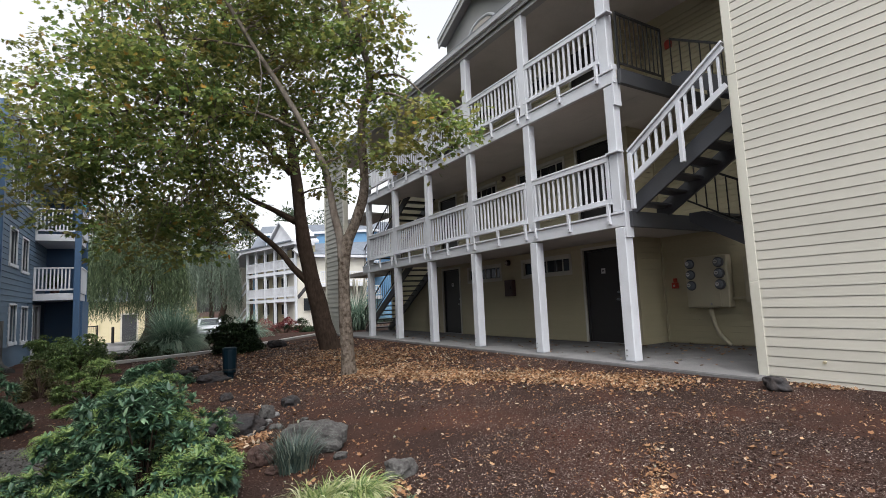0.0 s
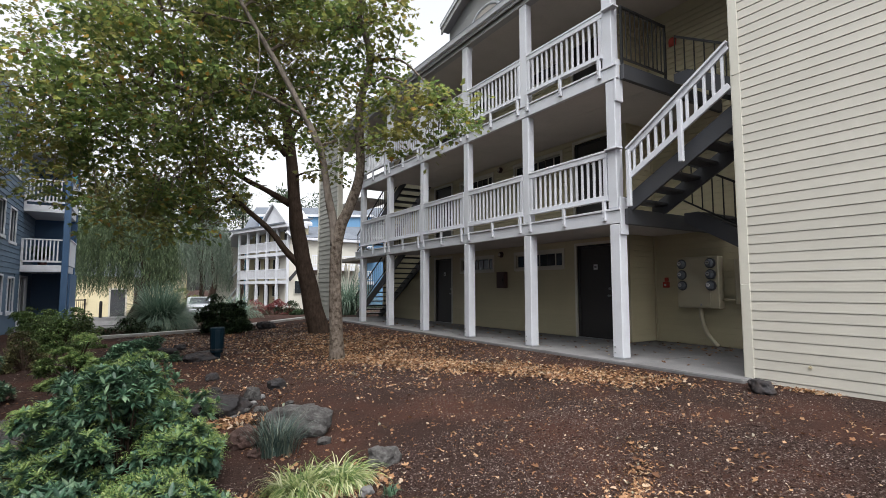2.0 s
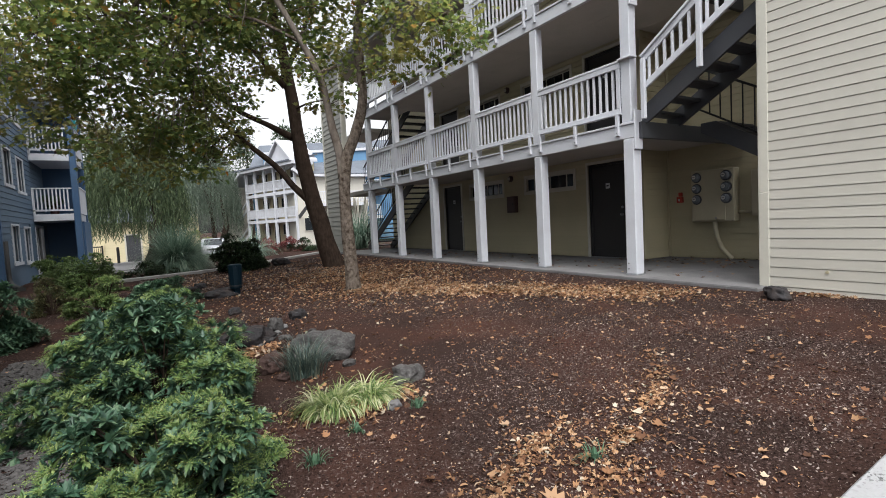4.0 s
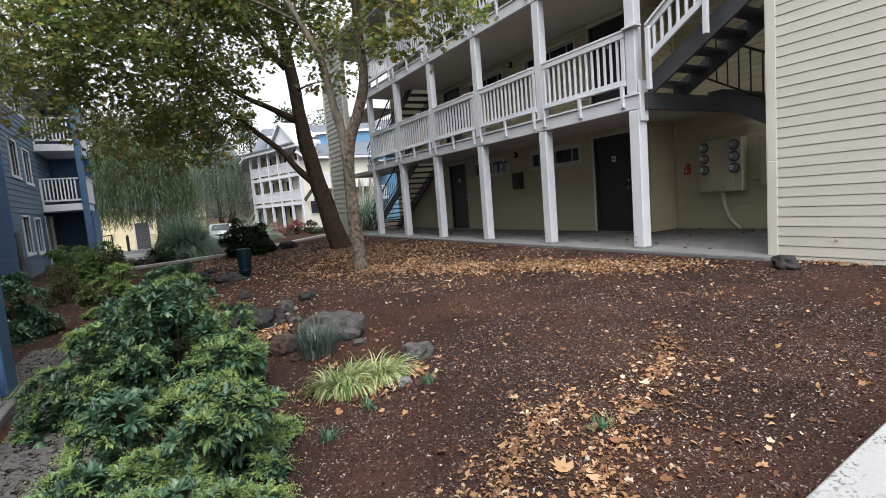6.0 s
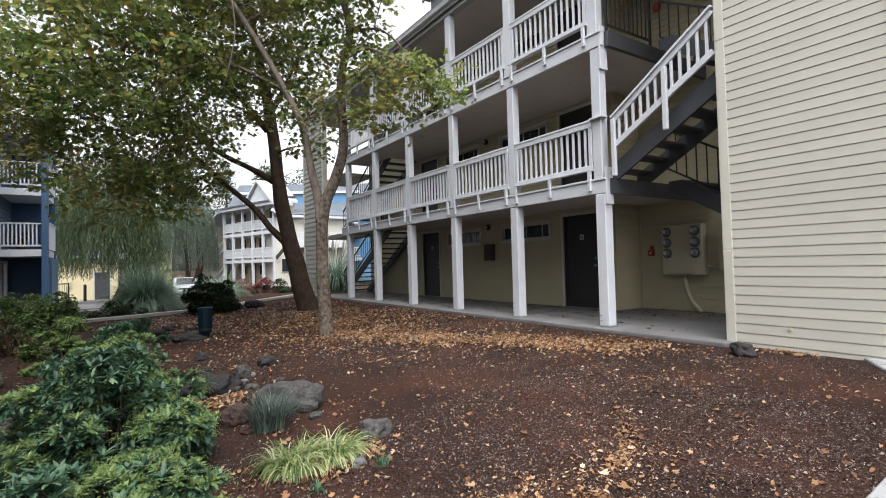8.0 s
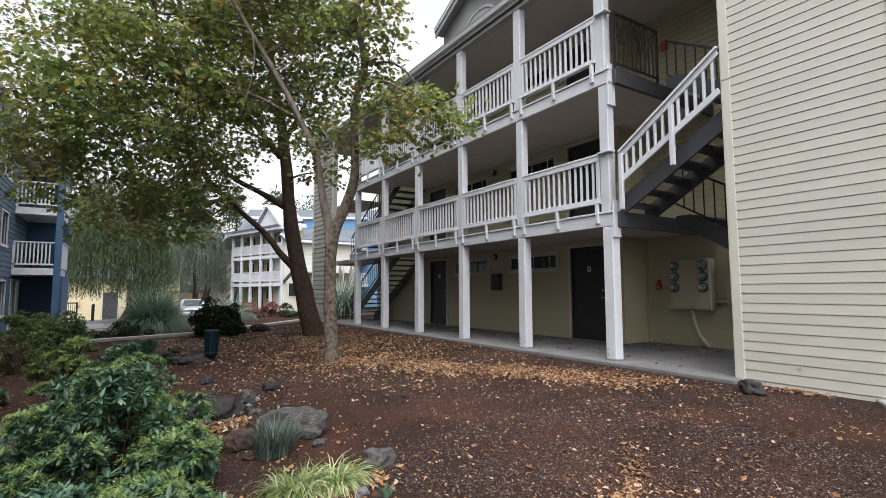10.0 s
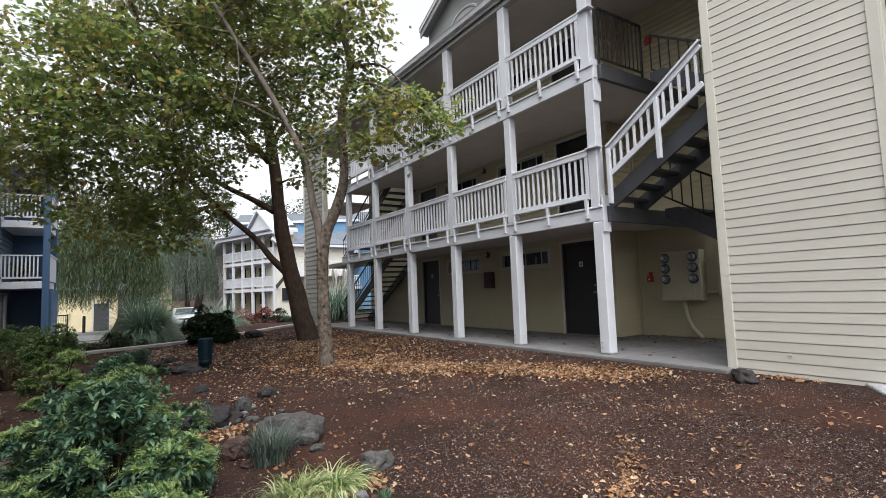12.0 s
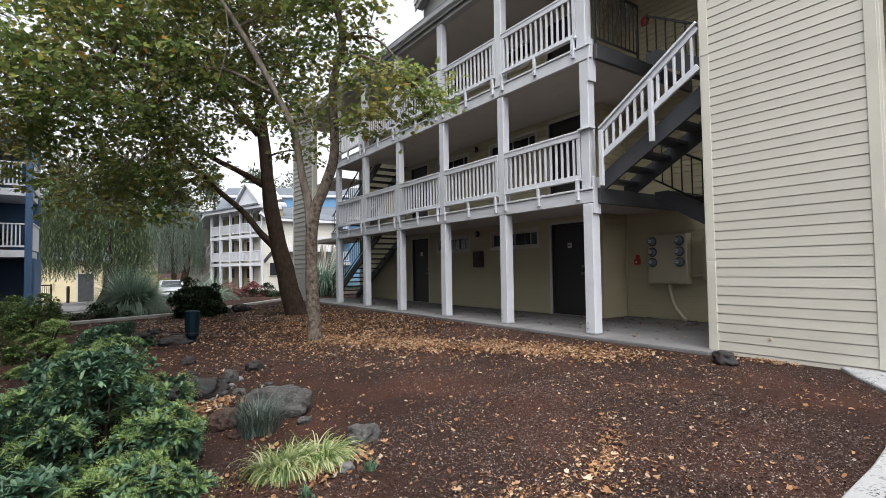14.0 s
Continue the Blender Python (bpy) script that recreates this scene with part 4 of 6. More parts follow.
# downspout hose at the corner
hose = thing("drain_pipe", "black corrugated drain pipe lying at the wall's foot", "pipe", pose(-3.15, 19.9, -0.42))
part("tube", Geo().tube([(-0.05, -0.05, 1.5), (-0.05, -0.05, 0.5), (-0.03, -0.1, 0.28), (0.1, -0.5, 0.16), (0.3, -1.0, 0.1), (0.45, -1.45, 0.09)], [0.06, 0.06, 0.065, 0.075, 0.08, 0.085], 10), RUBBER, hose, smooth=True)
part("collar", Geo().tube([(0.44, -1.44, 0.09), (0.48, -1.56, 0.09)], [0.10, 0.10], 10), RUBBER, hose)

# ---- far white apartment house ----
FH = pose(11.58, 42.9, -0.57, 0, 0, math.degrees(math.atan2(8.3, -2.5)))
house = thing("apartment_house", "far white three-storey apartment house with balconies and a gable", "house", FH)
# local X runs along the front, away from the viewer; the front faces local +Y
W_, S_ = 8.7, 2.45
# tan darkens the balcony openings: their shade is put into this wall's colour
part("wall", Geo().box(-0.1, W_ + 1.5, -2.0, -1.6, 0, 7.3), WALLTAN, house)
for k in range(6):
    x = k * W_ / 5
    part("post", Geo().box(x - 0.11, x + 0.11, -0.2, 0.0, 0, 7.0), WHITE, house)
for fl in (1, 2):
    z = fl * S_
    part("deck", Geo().box(0, W_, -1.58, -0.02, z - 0.28, z), WHITE, house)
    for k in range(5):
        x0, x1 = k * W_ / 5 + 0.12, (k + 1) * W_ / 5 - 0.12
        rl = part("railing", Geo().box(x0, x1, -0.08, -0.02, 0.94 + z, 1.02 + z).box(x0, x1, -0.08, -0.02, z + 0.16, z + 0.24), WHITE, house)
        sl = Geo().box(-0.024, 0.024, -0.07, -0.03, z + 0.2, z + 0.96).mesh("slat", WHITE)
        for i in range(12):
            part("slat", sl, WHITE, rl, at=Matrix.Translation((x0 + (x1 - x0) * (i + 0.5) / 12, 0, 0)))
for fl in range(3):
    for k in range(5):
        x = (k + 0.5) * W_ / 5
        if k % 2:
            d = part("door", Geo().box(x - 0.45, x + 0.45, -1.6, -1.55, fl * S_ + 0.02, fl * S_ + 2.05), DOOR, house)
        else:
            wd = part("window", Geo().box(x - 0.6, x + 0.6, -1.6, -1.54, fl * S_ + 1.0, fl * S_ + 2.05), TRIM, house)
            part("pane", Geo().box(x - 0.53, x + 0.53, -1.54, -1.53, fl * S_ + 1.07, fl * S_ + 1.98), GLASS, wd)
part("eave", Geo().box(-0.6, W_ + 0.5, -1.6, 0.45, 7.0, 7.25), WHITE, house)
part("roof", Geo().prism([(-0.3, 0.55, 7.26), (-0.3, -2.3, 7.9), (-0.3, -2.3, 8.05), (-0.3, 0.55, 7.4)], (W_ + 2.0, 0, 0)), SHINGLE, house)
part("gable", Geo().prism([(-0.2, 0.3, 7.3), (3.6, 0.3, 7.3), (1.7, 0.3, 9.0)], (0, -2.4, 0)), WHITE, house)
for s, tipx in ((-0.45, 1.7), (3.85, 1.7)):
    part("rake", Geo().prism([(s, 0.55, 7.28), (tipx, 0.55, 9.1), (tipx, 0.55, 9.3), (s, 0.55, 7.48)], (0, -2.7, 0)), WHITE, house)
# stair wing with a sloping top past the far end
part("stair_wing", Geo().prism([(W_ + 2.0, 0.3, 0), (W_ + 4.2, 0.3, 0), (W_ + 4.2, 0.3, 4.7), (W_ + 2.0, 0.3, 5.9)], (0, -1.6, 0)), CREAM, house)
part("wing_roof", Geo().prism([(W_ + 0.3, 0.5, 6.9), (W_ + 4.4, 0.5, 4.6), (W_ + 4.4, 0.5, 4.85), (W_ + 0.3, 0.5, 7.15)], (0, -2.0, 0)), WHITE, house)
for z0 in (0.2, 2.65):
    part("stair_rail", Geo().beam((W_ + 0.15, -0.05, z0 + 1.6), (W_ + 1.95, -0.05, z0 + 0.5), 0.07, 0.16), WHITE, house)
    part("stair_stringer", Geo().beam((W_ + 0.15, -0.1, z0 + 0.9), (W_ + 1.95, -0.1, z0 - 0.1), 0.08, 0.24), WHITE, house)
# near end: stair bay and cream wall
part("stair_stringer", Geo().beam((-0.3, -0.1, 2.5), (-2.2, -0.1, 3.7), 0.08, 0.3), STEEL, house)
part("stair_stringer", Geo().beam((-0.3, -0.9, 2.5), (-2.2, -0.9, 1.3), 0.08, 0.3), STEEL, house)

# near wing with a lower eave
inv = FH.inverted()
part("wing_wall", Geo().box(11.75, 18.0, 42.7, 46.0, -0.6, 5.35), CREAM, house, at=inv)
part("wing_eave", Geo().prism([(11.3, 42.2, 5.9), (12.0, 42.2, 5.36), (18.3, 42.2, 5.36), (18.3, 42.2, 5.56), (12.1, 42.2, 5.56), (11.4, 42.2, 6.1)], (0, 0.5, 0)), WHITE, house, at=inv)
part("wing_roof", Geo().prism([(11.9, 42.2, 5.57), (18.3, 42.2, 5.57), (18.3, 45.8, 6.5), (11.9, 45.8, 6.5)], (0, 0, 0.08)), SHINGLE, house, at=inv)
wb2 = part("balcony", Geo().box(13.3, 17.8, 41.5, 42.69, 2.75, 3.05), WHITE, house, at=inv)
part("railing", Geo().box(13.3, 17.8, 41.5, 41.58, 3.95, 4.05).box(13.3, 17.8, 41.5, 41.58, 3.15, 3.25), WHITE, wb2)
sl = Geo().box(-0.03, 0.03, 41.52, 41.56, 3.2, 3.98).mesh("slat", WHITE)
for i in range(28):
    part("slat", sl, WHITE, wb2, at=Matrix.Translation((13.34 + i * 0.16, 0, 0)))
for z in (0.3, 3.2):
    wd = part("window", Geo().box(12.15, 13.05, 42.64, 42.69, z + 0.4, z + 1.6), TRIM, house, at=inv)
    part("pane", Geo().box(12.22, 12.98, 42.62, 42.639, z + 0.47, z + 1.53), GLASS, wd)

bh = thing("blue_house", "far blue apartment house with white trim and a grey shingle roof", "house", pose(15.2, 50.0, -0.5, 0, 0, 150))
part("wall", Geo().box(-8, 6, -8, 0, 0, 7.0), SKYBLUE, bh)
part("roof", Geo().prism([(-8.4, 0.6, 6.9), (-8.4, -4, 10.6), (-8.4, -8.6, 6.9)], (14.8, 0, 0)), SHINGLE, bh)
dm = part("dormer", Geo().box(-6.5, 5.0, -3.2, -0.9, 7.6, 9.1), SKYBLUE, bh, "sky blue dormer wall")
part("fascia", Geo().box(-6.8, 5.3, -3.2, -0.7, 9.1, 9.35), WHITE, dm)
part("eave", Geo().box(-8.4, 6.4, 0.05, 0.65, 6.6, 6.88), WHITE, bh)
for z in (2.4, 4.85):
    part("balcony_floor", Geo().box(-7, 1, 0.01, 1.5, z - 0.3, z), WHITE, bh)
    rb = part("railing", Geo().box(-7, 1, 1.42, 1.5, z + 0.95, z + 1.03).box(-7, 1, 1.42, 1.5, z + 0.12, z + 0.2), WHITE, bh)
    sl = Geo().box(-0.03, 0.03, 1.43, 1.48, z + 0.15, z + 0.98).mesh("slat", WHITE)
    for i in range(50):
        part("slat", sl, WHITE, rb, at=Matrix.Translation((-6.95 + i * 0.16, 0, 0)))

# ---- yellow utility building ----
yb = thing("yellow_building", "low yellow lap-sided utility building with a grey door", "building", pose(-5.6, 43.0, -0.95))
part("wall", Geo().box(0, 6.2, 0, 5, 0, 3.0), YELLOW, yb)
g = Geo()
z = 0.0
while z < 2.95:
    for a, b in (((0, 4.70), (5.80, 6.2)) if z < 2.1 else ((0, 6.2),)):
        g.prism([(a, -0.001, z), (a, -0.04, z), (a, -0.02, z + 0.18), (a, -0.001, z + 0.18)], (b - a, 0, 0))
    z += 0.20
tagged(part("siding", g, YELLOW, yb), kind="stuff")
yd = part("door", Geo().box(4.80, 5.70, -0.03, -0.001, 0.02, 2.05), STEEL, yb, "dark grey steel door")
part("casing", Geo().box(4.70, 4.80, -0.04, -0.001, 0, 2.15).box(5.70, 5.80, -0.04, -0.001, 0, 2.15).box(4.80, 5.70, -0.04, -0.001, 2.055, 2.15), TRIM, yd)
part("handle", Geo().tube([(5.60, -0.09, 1.0), (5.60, -0.03, 1.0)], [0.03, 0.03], 8), GREYMETAL, yd)
part("meter", Geo().box(3.2, 3.42, -0.2, -0.03, 1.1, 1.55), YELLOW, yb, "small yellow meter box")
part("roof", Geo().prism([(-0.4, -0.5, 3.0), (-0.4, 2.5, 4.2), (-0.4, 5.5, 3.0)], (7.0, 0, 0)), SHINGLE, yb)
gate = thing("iron_gate", "black iron pool gate with tall posts", "gate", pose(-3.2, 39.5, -0.80))
for x in (0.0, 0.55, 1.1):
    part("post", Geo().box(x, x + 0.09, 0, 0.09, 0, 1.3), BLACK, gate)
part("top_bar", Geo().box(0.09, 0.55, 0.02, 0.07, 1.2, 1.27).box(0.64, 1.1, 0.02, 0.07, 1.2, 1.27), BLACK, gate)
part("bottom_bar", Geo().box(0.09, 0.55, 0.02, 0.07, 0.15, 0.22).box(0.64, 1.1, 0.02, 0.07, 0.15, 0.22), BLACK, gate)
for k in range(9):
    x = 0.15 + k * 0.11
    part("bar", Geo().box(x, x + 0.025, 0.03, 0.06, 0.2, 1.21), BLACK, gate)
bol = thing("bollard", "black iron post before the yellow building", "post", pose(-1.2, 39.5, -0.80))
part("shaft", Geo().tube([(0, 0, 0), (0, 0, 1.05), (0, 0, 1.15)], [0.09, 0.09, 0.07], 10), BLACK, bol)

# ---- parked car ----
car = thing("car", "silver parked car beyond the planting", "car", pose(5.05, 43.6, -0.92, 0, 0, 263))
prof = [(-2.2, 0.35), (2.2, 0.35), (2.25, 0.75), (1.5, 0.92), (0.75, 1.42), (-0.9, 1.45), (-1.75, 0.98), (-2.2, 0.9)]
part("body", Geo().prism([(x, -0.85, z) for x, z in prof], (0, 1.7, 0)), CARPAINT, car, bevel=0.05)
part("side_window", Geo().prism([(-1.45, -0.862, 0.98), (1.2, -0.862, 0.98), (0.65, -0.862, 1.36), (-0.8, -0.862, 1.38)], (0, 0.01, 0)), GLASS, car)
part("side_window", Geo().prism([(-1.45, 0.852, 0.98), (1.2, 0.852, 0.98), (0.65, 0.852, 1.36), (-0.8, 0.852, 1.38)], (0, 0.01, 0)), GLASS, car)
part("window_pillar", Geo().box(-0.14, -0.06, 0.855, 0.875, 0.96, 1.40), CARPAINT, car)
part("bumper", Geo().box(2.18, 2.32, -0.82, 0.82, 0.32, 0.56), CARPAINT, car, bevel=0.04)
part("grille", Geo().box(2.22, 2.28, -0.42, 0.42, 0.60, 0.72), RUBBER, car)
part("windscreen", Geo().prism([(1.45, -0.7, 0.97), (1.45, 0.7, 0.97), (0.83, 0.6, 1.39), (0.83, -0.6, 1.39)], (0.02, 0, 0.02)), GLASS, car)
for x in (-1.35, 1.4):
    for y in (-0.87, 0.67):
        wl = part("wheel", Geo().tube([(x, y, 0.33), (x, y + 0.2, 0.33)], [0.33, 0.33], 18), RUBBER, car)
        part("rim", Geo().tube([(x, y - 0.012, 0.33), (x, y + 0.01, 0.33)], [0.2, 0.2], 14), GREYMETAL, wl)
for y in (-0.65, 0.65):
    part("headlight", Geo().box(2.2, 2.27, y - 0.17, y + 0.17, 0.62, 0.76), PLATE, car)

# ---- small fittings in the bed ----
bn = thing("waste_bin", "dark teal plastic waste bin on a short post", "bin", pose(1.98, 11.1, ground_z(1.98, 11.1) - 0.02, 0, 0, 12))
part("body", Geo().tube([(0, 0, 0.17), (0, 0, 0.19), (0, 0, 0.60), (0, 0, 0.63)], [0.112, 0.122, 0.140, 0.136], 10), TEAL, bn)
part("lid", Geo().tube([(0, 0, 0.631), (0, 0, 0.655), (0, 0, 0.675)], [0.144, 0.144, 0.11], 10), TEAL, bn)
part("foot_post", Geo().box(-0.06, 0.06, -0.06, 0.06, 0, 0.171), TEAL, bn, bevel=0.01)
part("band", Geo().tube([(0, 0, 0.22), (0, 0, 0.25)], [0.127, 0.128], 10), BLACK, bn)
# teal item of unknown kind, given the form of a planter with soil
planter = thing("planter_box", "bright teal object of unknown kind on the balcony side rail", "planter", pose(-1.845, 26.15, 5.67))
part("box", Geo().prism([(-0.10, -0.25, 0), (0.10, -0.25, 0), (0.14, -0.28, 0.34), (-0.14, -0.28, 0.34)], (0, 0.55, 0)), paint("bright_teal", (0.03, 0.30, 0.31), 0.5), planter, bevel=0.008)
part("soil", Geo().box(-0.12, 0.12, -0.25, 0.24, 0.341, 0.348), MULCH, planter)

# ---- plants ----
def lobed_leaf():
    """A five-lobed leaf, about one unit long, slightly folded; the stalk end at the origin."""
    pts = [(0.0, 0.0, 0.0), (0.30, 0.05, 0.03), (0.46, 0.34, 0.07), (0.22, 0.42, 0.02), (0.40, 0.78, 0.05), (0.12, 0.66, 0.0), (0.0, 1.0, -0.03),
           (-0.12, 0.66, 0.0), (-0.40, 0.78, 0.05), (-0.22, 0.42, 0.02), (-0.46, 0.34, 0.07), (-0.30, 0.05, 0.03), (0.0, 0.40, -0.03)]
    return pts, [(12, i, (i + 1) % 12) for i in range(12)]


def slim_leaf(w=0.3):
    """A pointed leaf with a folded midrib, drooping at the tip."""
    pts = [(0, 0, 0), (w * 0.5, 0.35, 0.05), (w * 0.42, 0.68, 0.02), (0, 1, -0.08), (-w * 0.42, 0.68, 0.02), (-w * 0.5, 0.35, 0.05), (0, 0.5, -0.02)]
    return pts, [(6, i, (i + 1) % 6) for i in range(6)]


def chip_shape():
    return [(-0.42, -0.17, 0), (0.36, -0.22, 0.02), (0.42, 0.15, 0.05), (-0.3, 0.24, 0.03), (0.0, 0.0, 0.14)], [(0, 1, 4), (1, 2, 4), (2, 3, 4), (3, 0, 4)]


def curled_piece():
    """A narrow torn strip of leaf, arched along its length and rolled across."""
    pts, tris = [], []
    for i in range(5):
        f = i / 4
        w = 0.20 * math.sin(math.pi * (0.12 + 0.80 * f)) + 0.03
        z, x = 0.20 * math.sin(math.pi * f), 0.10 * math.sin(3.0 * f)
        pts += [(x - w, f - 0.5, z + 0.10), (x + 0.2 * w, f - 0.5 + 0.03, z), (x + w, f - 0.5, z + 0.06)]
    for i in range(4):
        for k in range(2):
            a = i * 3 + k
            tris += [(a, a + 1, a + 4), (a, a + 4, a + 3)]
    return pts, tris


def torn_piece():
    """A broken leaf blade with a ragged rim and lifted edges."""
    rim = [(0.50, 0.05, 0.16), (0.34, 0.22, 0.02), (0.30, 0.46, 0.14), (0.02, 0.30, 0.0), (-0.26, 0.42, 0.10), (-0.36, 0.14, 0.0), (-0.54, -0.04, 0.18), (-0.24, -0.26, 0.02), (0.04, -0.42, 0.12), (0.26, -0.24, 0.0)]
    return rim + [(0, 0, 0.02)], [(10, i, (i + 1) % 10) for i in range(10)]


def dry_lobed():
    """A whole five-lobed leaf, dried, its lobes curling up."""
    pts, tris = lobed_leaf()
    return [(1.25 * x, y - 0.4, 0.55 * x * x + 0.35 * (y - 0.4) ** 2 + z) for x, y, z in pts], tris


LOBED, SLIM, BROAD, NARROW, CHIPS = lobed_leaf(), slim_leaf(), slim_leaf(0.42), slim_leaf(0.16), chip_shape()
OBLONG, CURLED, TORN, DRIED = slim_leaf(0.34), curled_piece(), torn_piece(), dry_lobed()


def in_ball(n, hollow=0.0):
    d = rng.normal(size=(n, 3))
    d /= np.linalg.norm(d, axis=1)[:, None]
    return d * (hollow + (1 - hollow) * rng.uniform(0, 1, (n, 1))) ** (1 / 3)


def smooth_line(points, k=5):
    """Points along a rounded line through the given ones."""
    p = [Vector(q) for q in points]
    p = [p[0] * 2 - p[1]] + p + [p[-1] * 2 - p[-2]]
    res = []
    for i in range(1, len(p) - 2):
        for j in range(k):
            t = j / k
            res.append(0.5 * ((2 * p[i]) + (p[i + 1] - p[i - 1]) * t + (2 * p[i - 1] - 5 * p[i] + 4 * p[i + 1] - p[i + 2]) * t * t + (3 * p[i] - p[i - 1] - 3 * p[i + 1] + p[i + 2]) * t ** 3))
    return res + [p[-2]]


def limb(name, points, r0, r1, material, parent, label="", power=0.8, flare=0.0):
    line = smooth_line(points)
    n = len(line)
    part(name, Geo().tube(line, [(r0 + (r1 - r0) * (i / (n - 1)) ** power) * (1 + flare * math.exp(-i / 3)) for i in range(n)], 14, 0.22), material, parent, label, smooth=True)
    return line


def crown(parent, clumps, limbs, per_m3, leaf, size, material, bark, sprays=16):
    """Layered sprays of leaves within the clumps (centre, radius), on twigs that point back to the limbs."""
    nodes = np.array([tuple(p) for line in limbs for p in line])
    mids = []
    for (c, r) in clumps:
        k = max(8, int(per_m3 * r ** 2.2))
        mids.append(np.array(c) + in_ball(k, 0.2) * np.array([r * 1.05, r * 1.05, r * 0.92]))
    mids = np.concatenate(mids)
    near = nodes[np.argmin(((mids[:, None, :] - nodes[None]) ** 2).sum(2), axis=1)]
    twigs = Geo()
    for m, q in zip(mids[::2], near[::2]):
        d = Vector(q) - Vector(m)
        ln = min(d.length, 0.6)
        e = Vector(m) + d.normalized() * ln
        bend = (Vector(m) + e) / 2 + Vector((0, 0, 0.06))
        twigs.tube([e, bend, m], [0.010, 0.007, 0.003], 3)
    # boughs that carry the clumps
    for (c, r) in clumps:
        q = nodes[np.argmin(((np.array(c) - nodes) ** 2).sum(1))]
        a, b = Vector(q), Vector(c)
        if math.hypot(b.x - a.x, b.y - a.y) < 0.8 * abs(b.z - a.z):
            continue
        mid = (a + b) / 2 + Vector((rnd.uniform(-0.2, 0.2), rnd.uniform(-0.2, 0.2), 0.12 * r))
        twigs.tube(smooth_line([a, mid, b], 4), np.linspace(0.035, 0.010, 9), 5)
    tagged(part("twig_mass", twigs, bark, parent), kind="stuff")
    n = len(mids) * sprays
    home = np.repeat(mids, sprays, axis=0)
    # each spray is a drooping fan of its own heading and slope
    head = np.repeat(rng.uniform(0, 6.28, len(mids)), sprays)
    slope = np.repeat(rng.normal(-0.25, 0.25, len(mids)), sprays)
    u, w = rng.normal(0, 0.19, n), rng.normal(0, 0.13, n)
    off = np.stack([u * np.cos(head) - w * np.sin(head), u * np.sin(head) + w * np.cos(head), u * slope - 0.8 * w * w + rng.normal(0, 0.035, n)], 1)
    out_ = off + rng.normal(size=(n, 3)) * 0.07
    out_[:, 2] -= 0.07
    me = scattered("leaves", leaf, home + off, aimed(out_), rng.uniform(0.65, 1.25, n) * size, material)
    tagged(part("leaves", me, material, parent), kind="stuff")


# the front maple with a pale forked trunk
tree = thing("maple_tree", "maple tree with a pale forked trunk and yellowing green leaves", "tree", pose(0, 0, 0), "maple trees")
fork = (3.72, 9.18, 1.95)
t1 = [limb("trunk", [(3.90, 9.34, -0.40), (3.86, 9.32, -0.05), (3.79, 9.27, 0.9), (3.75, 9.20, 1.70), (3.80, 9.10, 2.30), (3.95, 8.96, 2.75), (4.06, 8.80, 3.37), (4.00, 8.69, 4.57), (4.12, 8.52, 5.43), (3.97, 8.52, 6.08), (3.70, 8.60, 6.74), (3.5, 8.8, 8.0), (3.2, 9.2, 9.4)], 0.135, 0.022, BARK, tree, power=1.25, flare=0.5)]
t1.append(limb("limb", [fork, (3.68, 9.15, 2.40), (3.56, 9.14, 2.9), (3.42, 9.15, 3.70), (3.13, 9.25, 4.39), (2.68, 9.40, 5.28), (2.20, 9.59, 6.12), (1.77, 9.75, 6.95), (1.2, 9.9, 8.0)], 0.080, 0.028, PALEBARK, tree, power=1.2))
t1.append(limb("limb", [(3.13, 9.25, 4.39), (2.3, 9.9, 4.95), (1.4, 10.0, 4.75), (0.6, 10.4, 4.95), (-0.6, 10.8, 4.7), (-1.5, 11.3, 4.7)], 0.032, 0.010, BARK, tree))
t1.append(limb("limb", [(2.20, 9.59, 6.12), (1.2, 9.9, 6.2), (0.0, 10.4, 6.1), (-1.0, 11.0, 5.8)], 0.028, 0.010, BARK, tree))
t1.append(limb("limb", [(4.06, 8.45, 4.95), (4.25, 8.1, 5.0), (4.55, 7.7, 4.75), (4.85, 7.25, 4.3)], 0.035, 0.012, BARK, tree))
t1.append(limb("limb", [(4.05, 8.52, 5.45), (4.5, 8.0, 5.35), (4.8, 7.6, 4.85), (4.95, 7.4, 4.55)], 0.025, 0.01, BARK, tree))
left_side = [((-1.35, 11.38, 4.45), 0.85), ((-0.1, 10.6, 5.4), 1.05), ((-0.59, 10.88, 4.35), 1.1), ((0.6, 9.9, 6.26), 1.4), ((0.54, 10.11, 4.84), 1.5),
             ((0.56, 10.49, 3.57), 1.1), ((-0.85, 10.67, 3.25), 0.5), ((0.1, 10.75, 2.98), 0.85), ((1.05, 10.7, 2.4), 0.62), ((1.5, 10.7, 2.9), 0.6), ((1.85, 10.75, 3.35), 0.65), ((0.2, 10.13, 8.03), 1.4), ((-0.95, 11.2, 4.1), 0.8), ((-0.2, 11.3, 3.8), 0.7)]
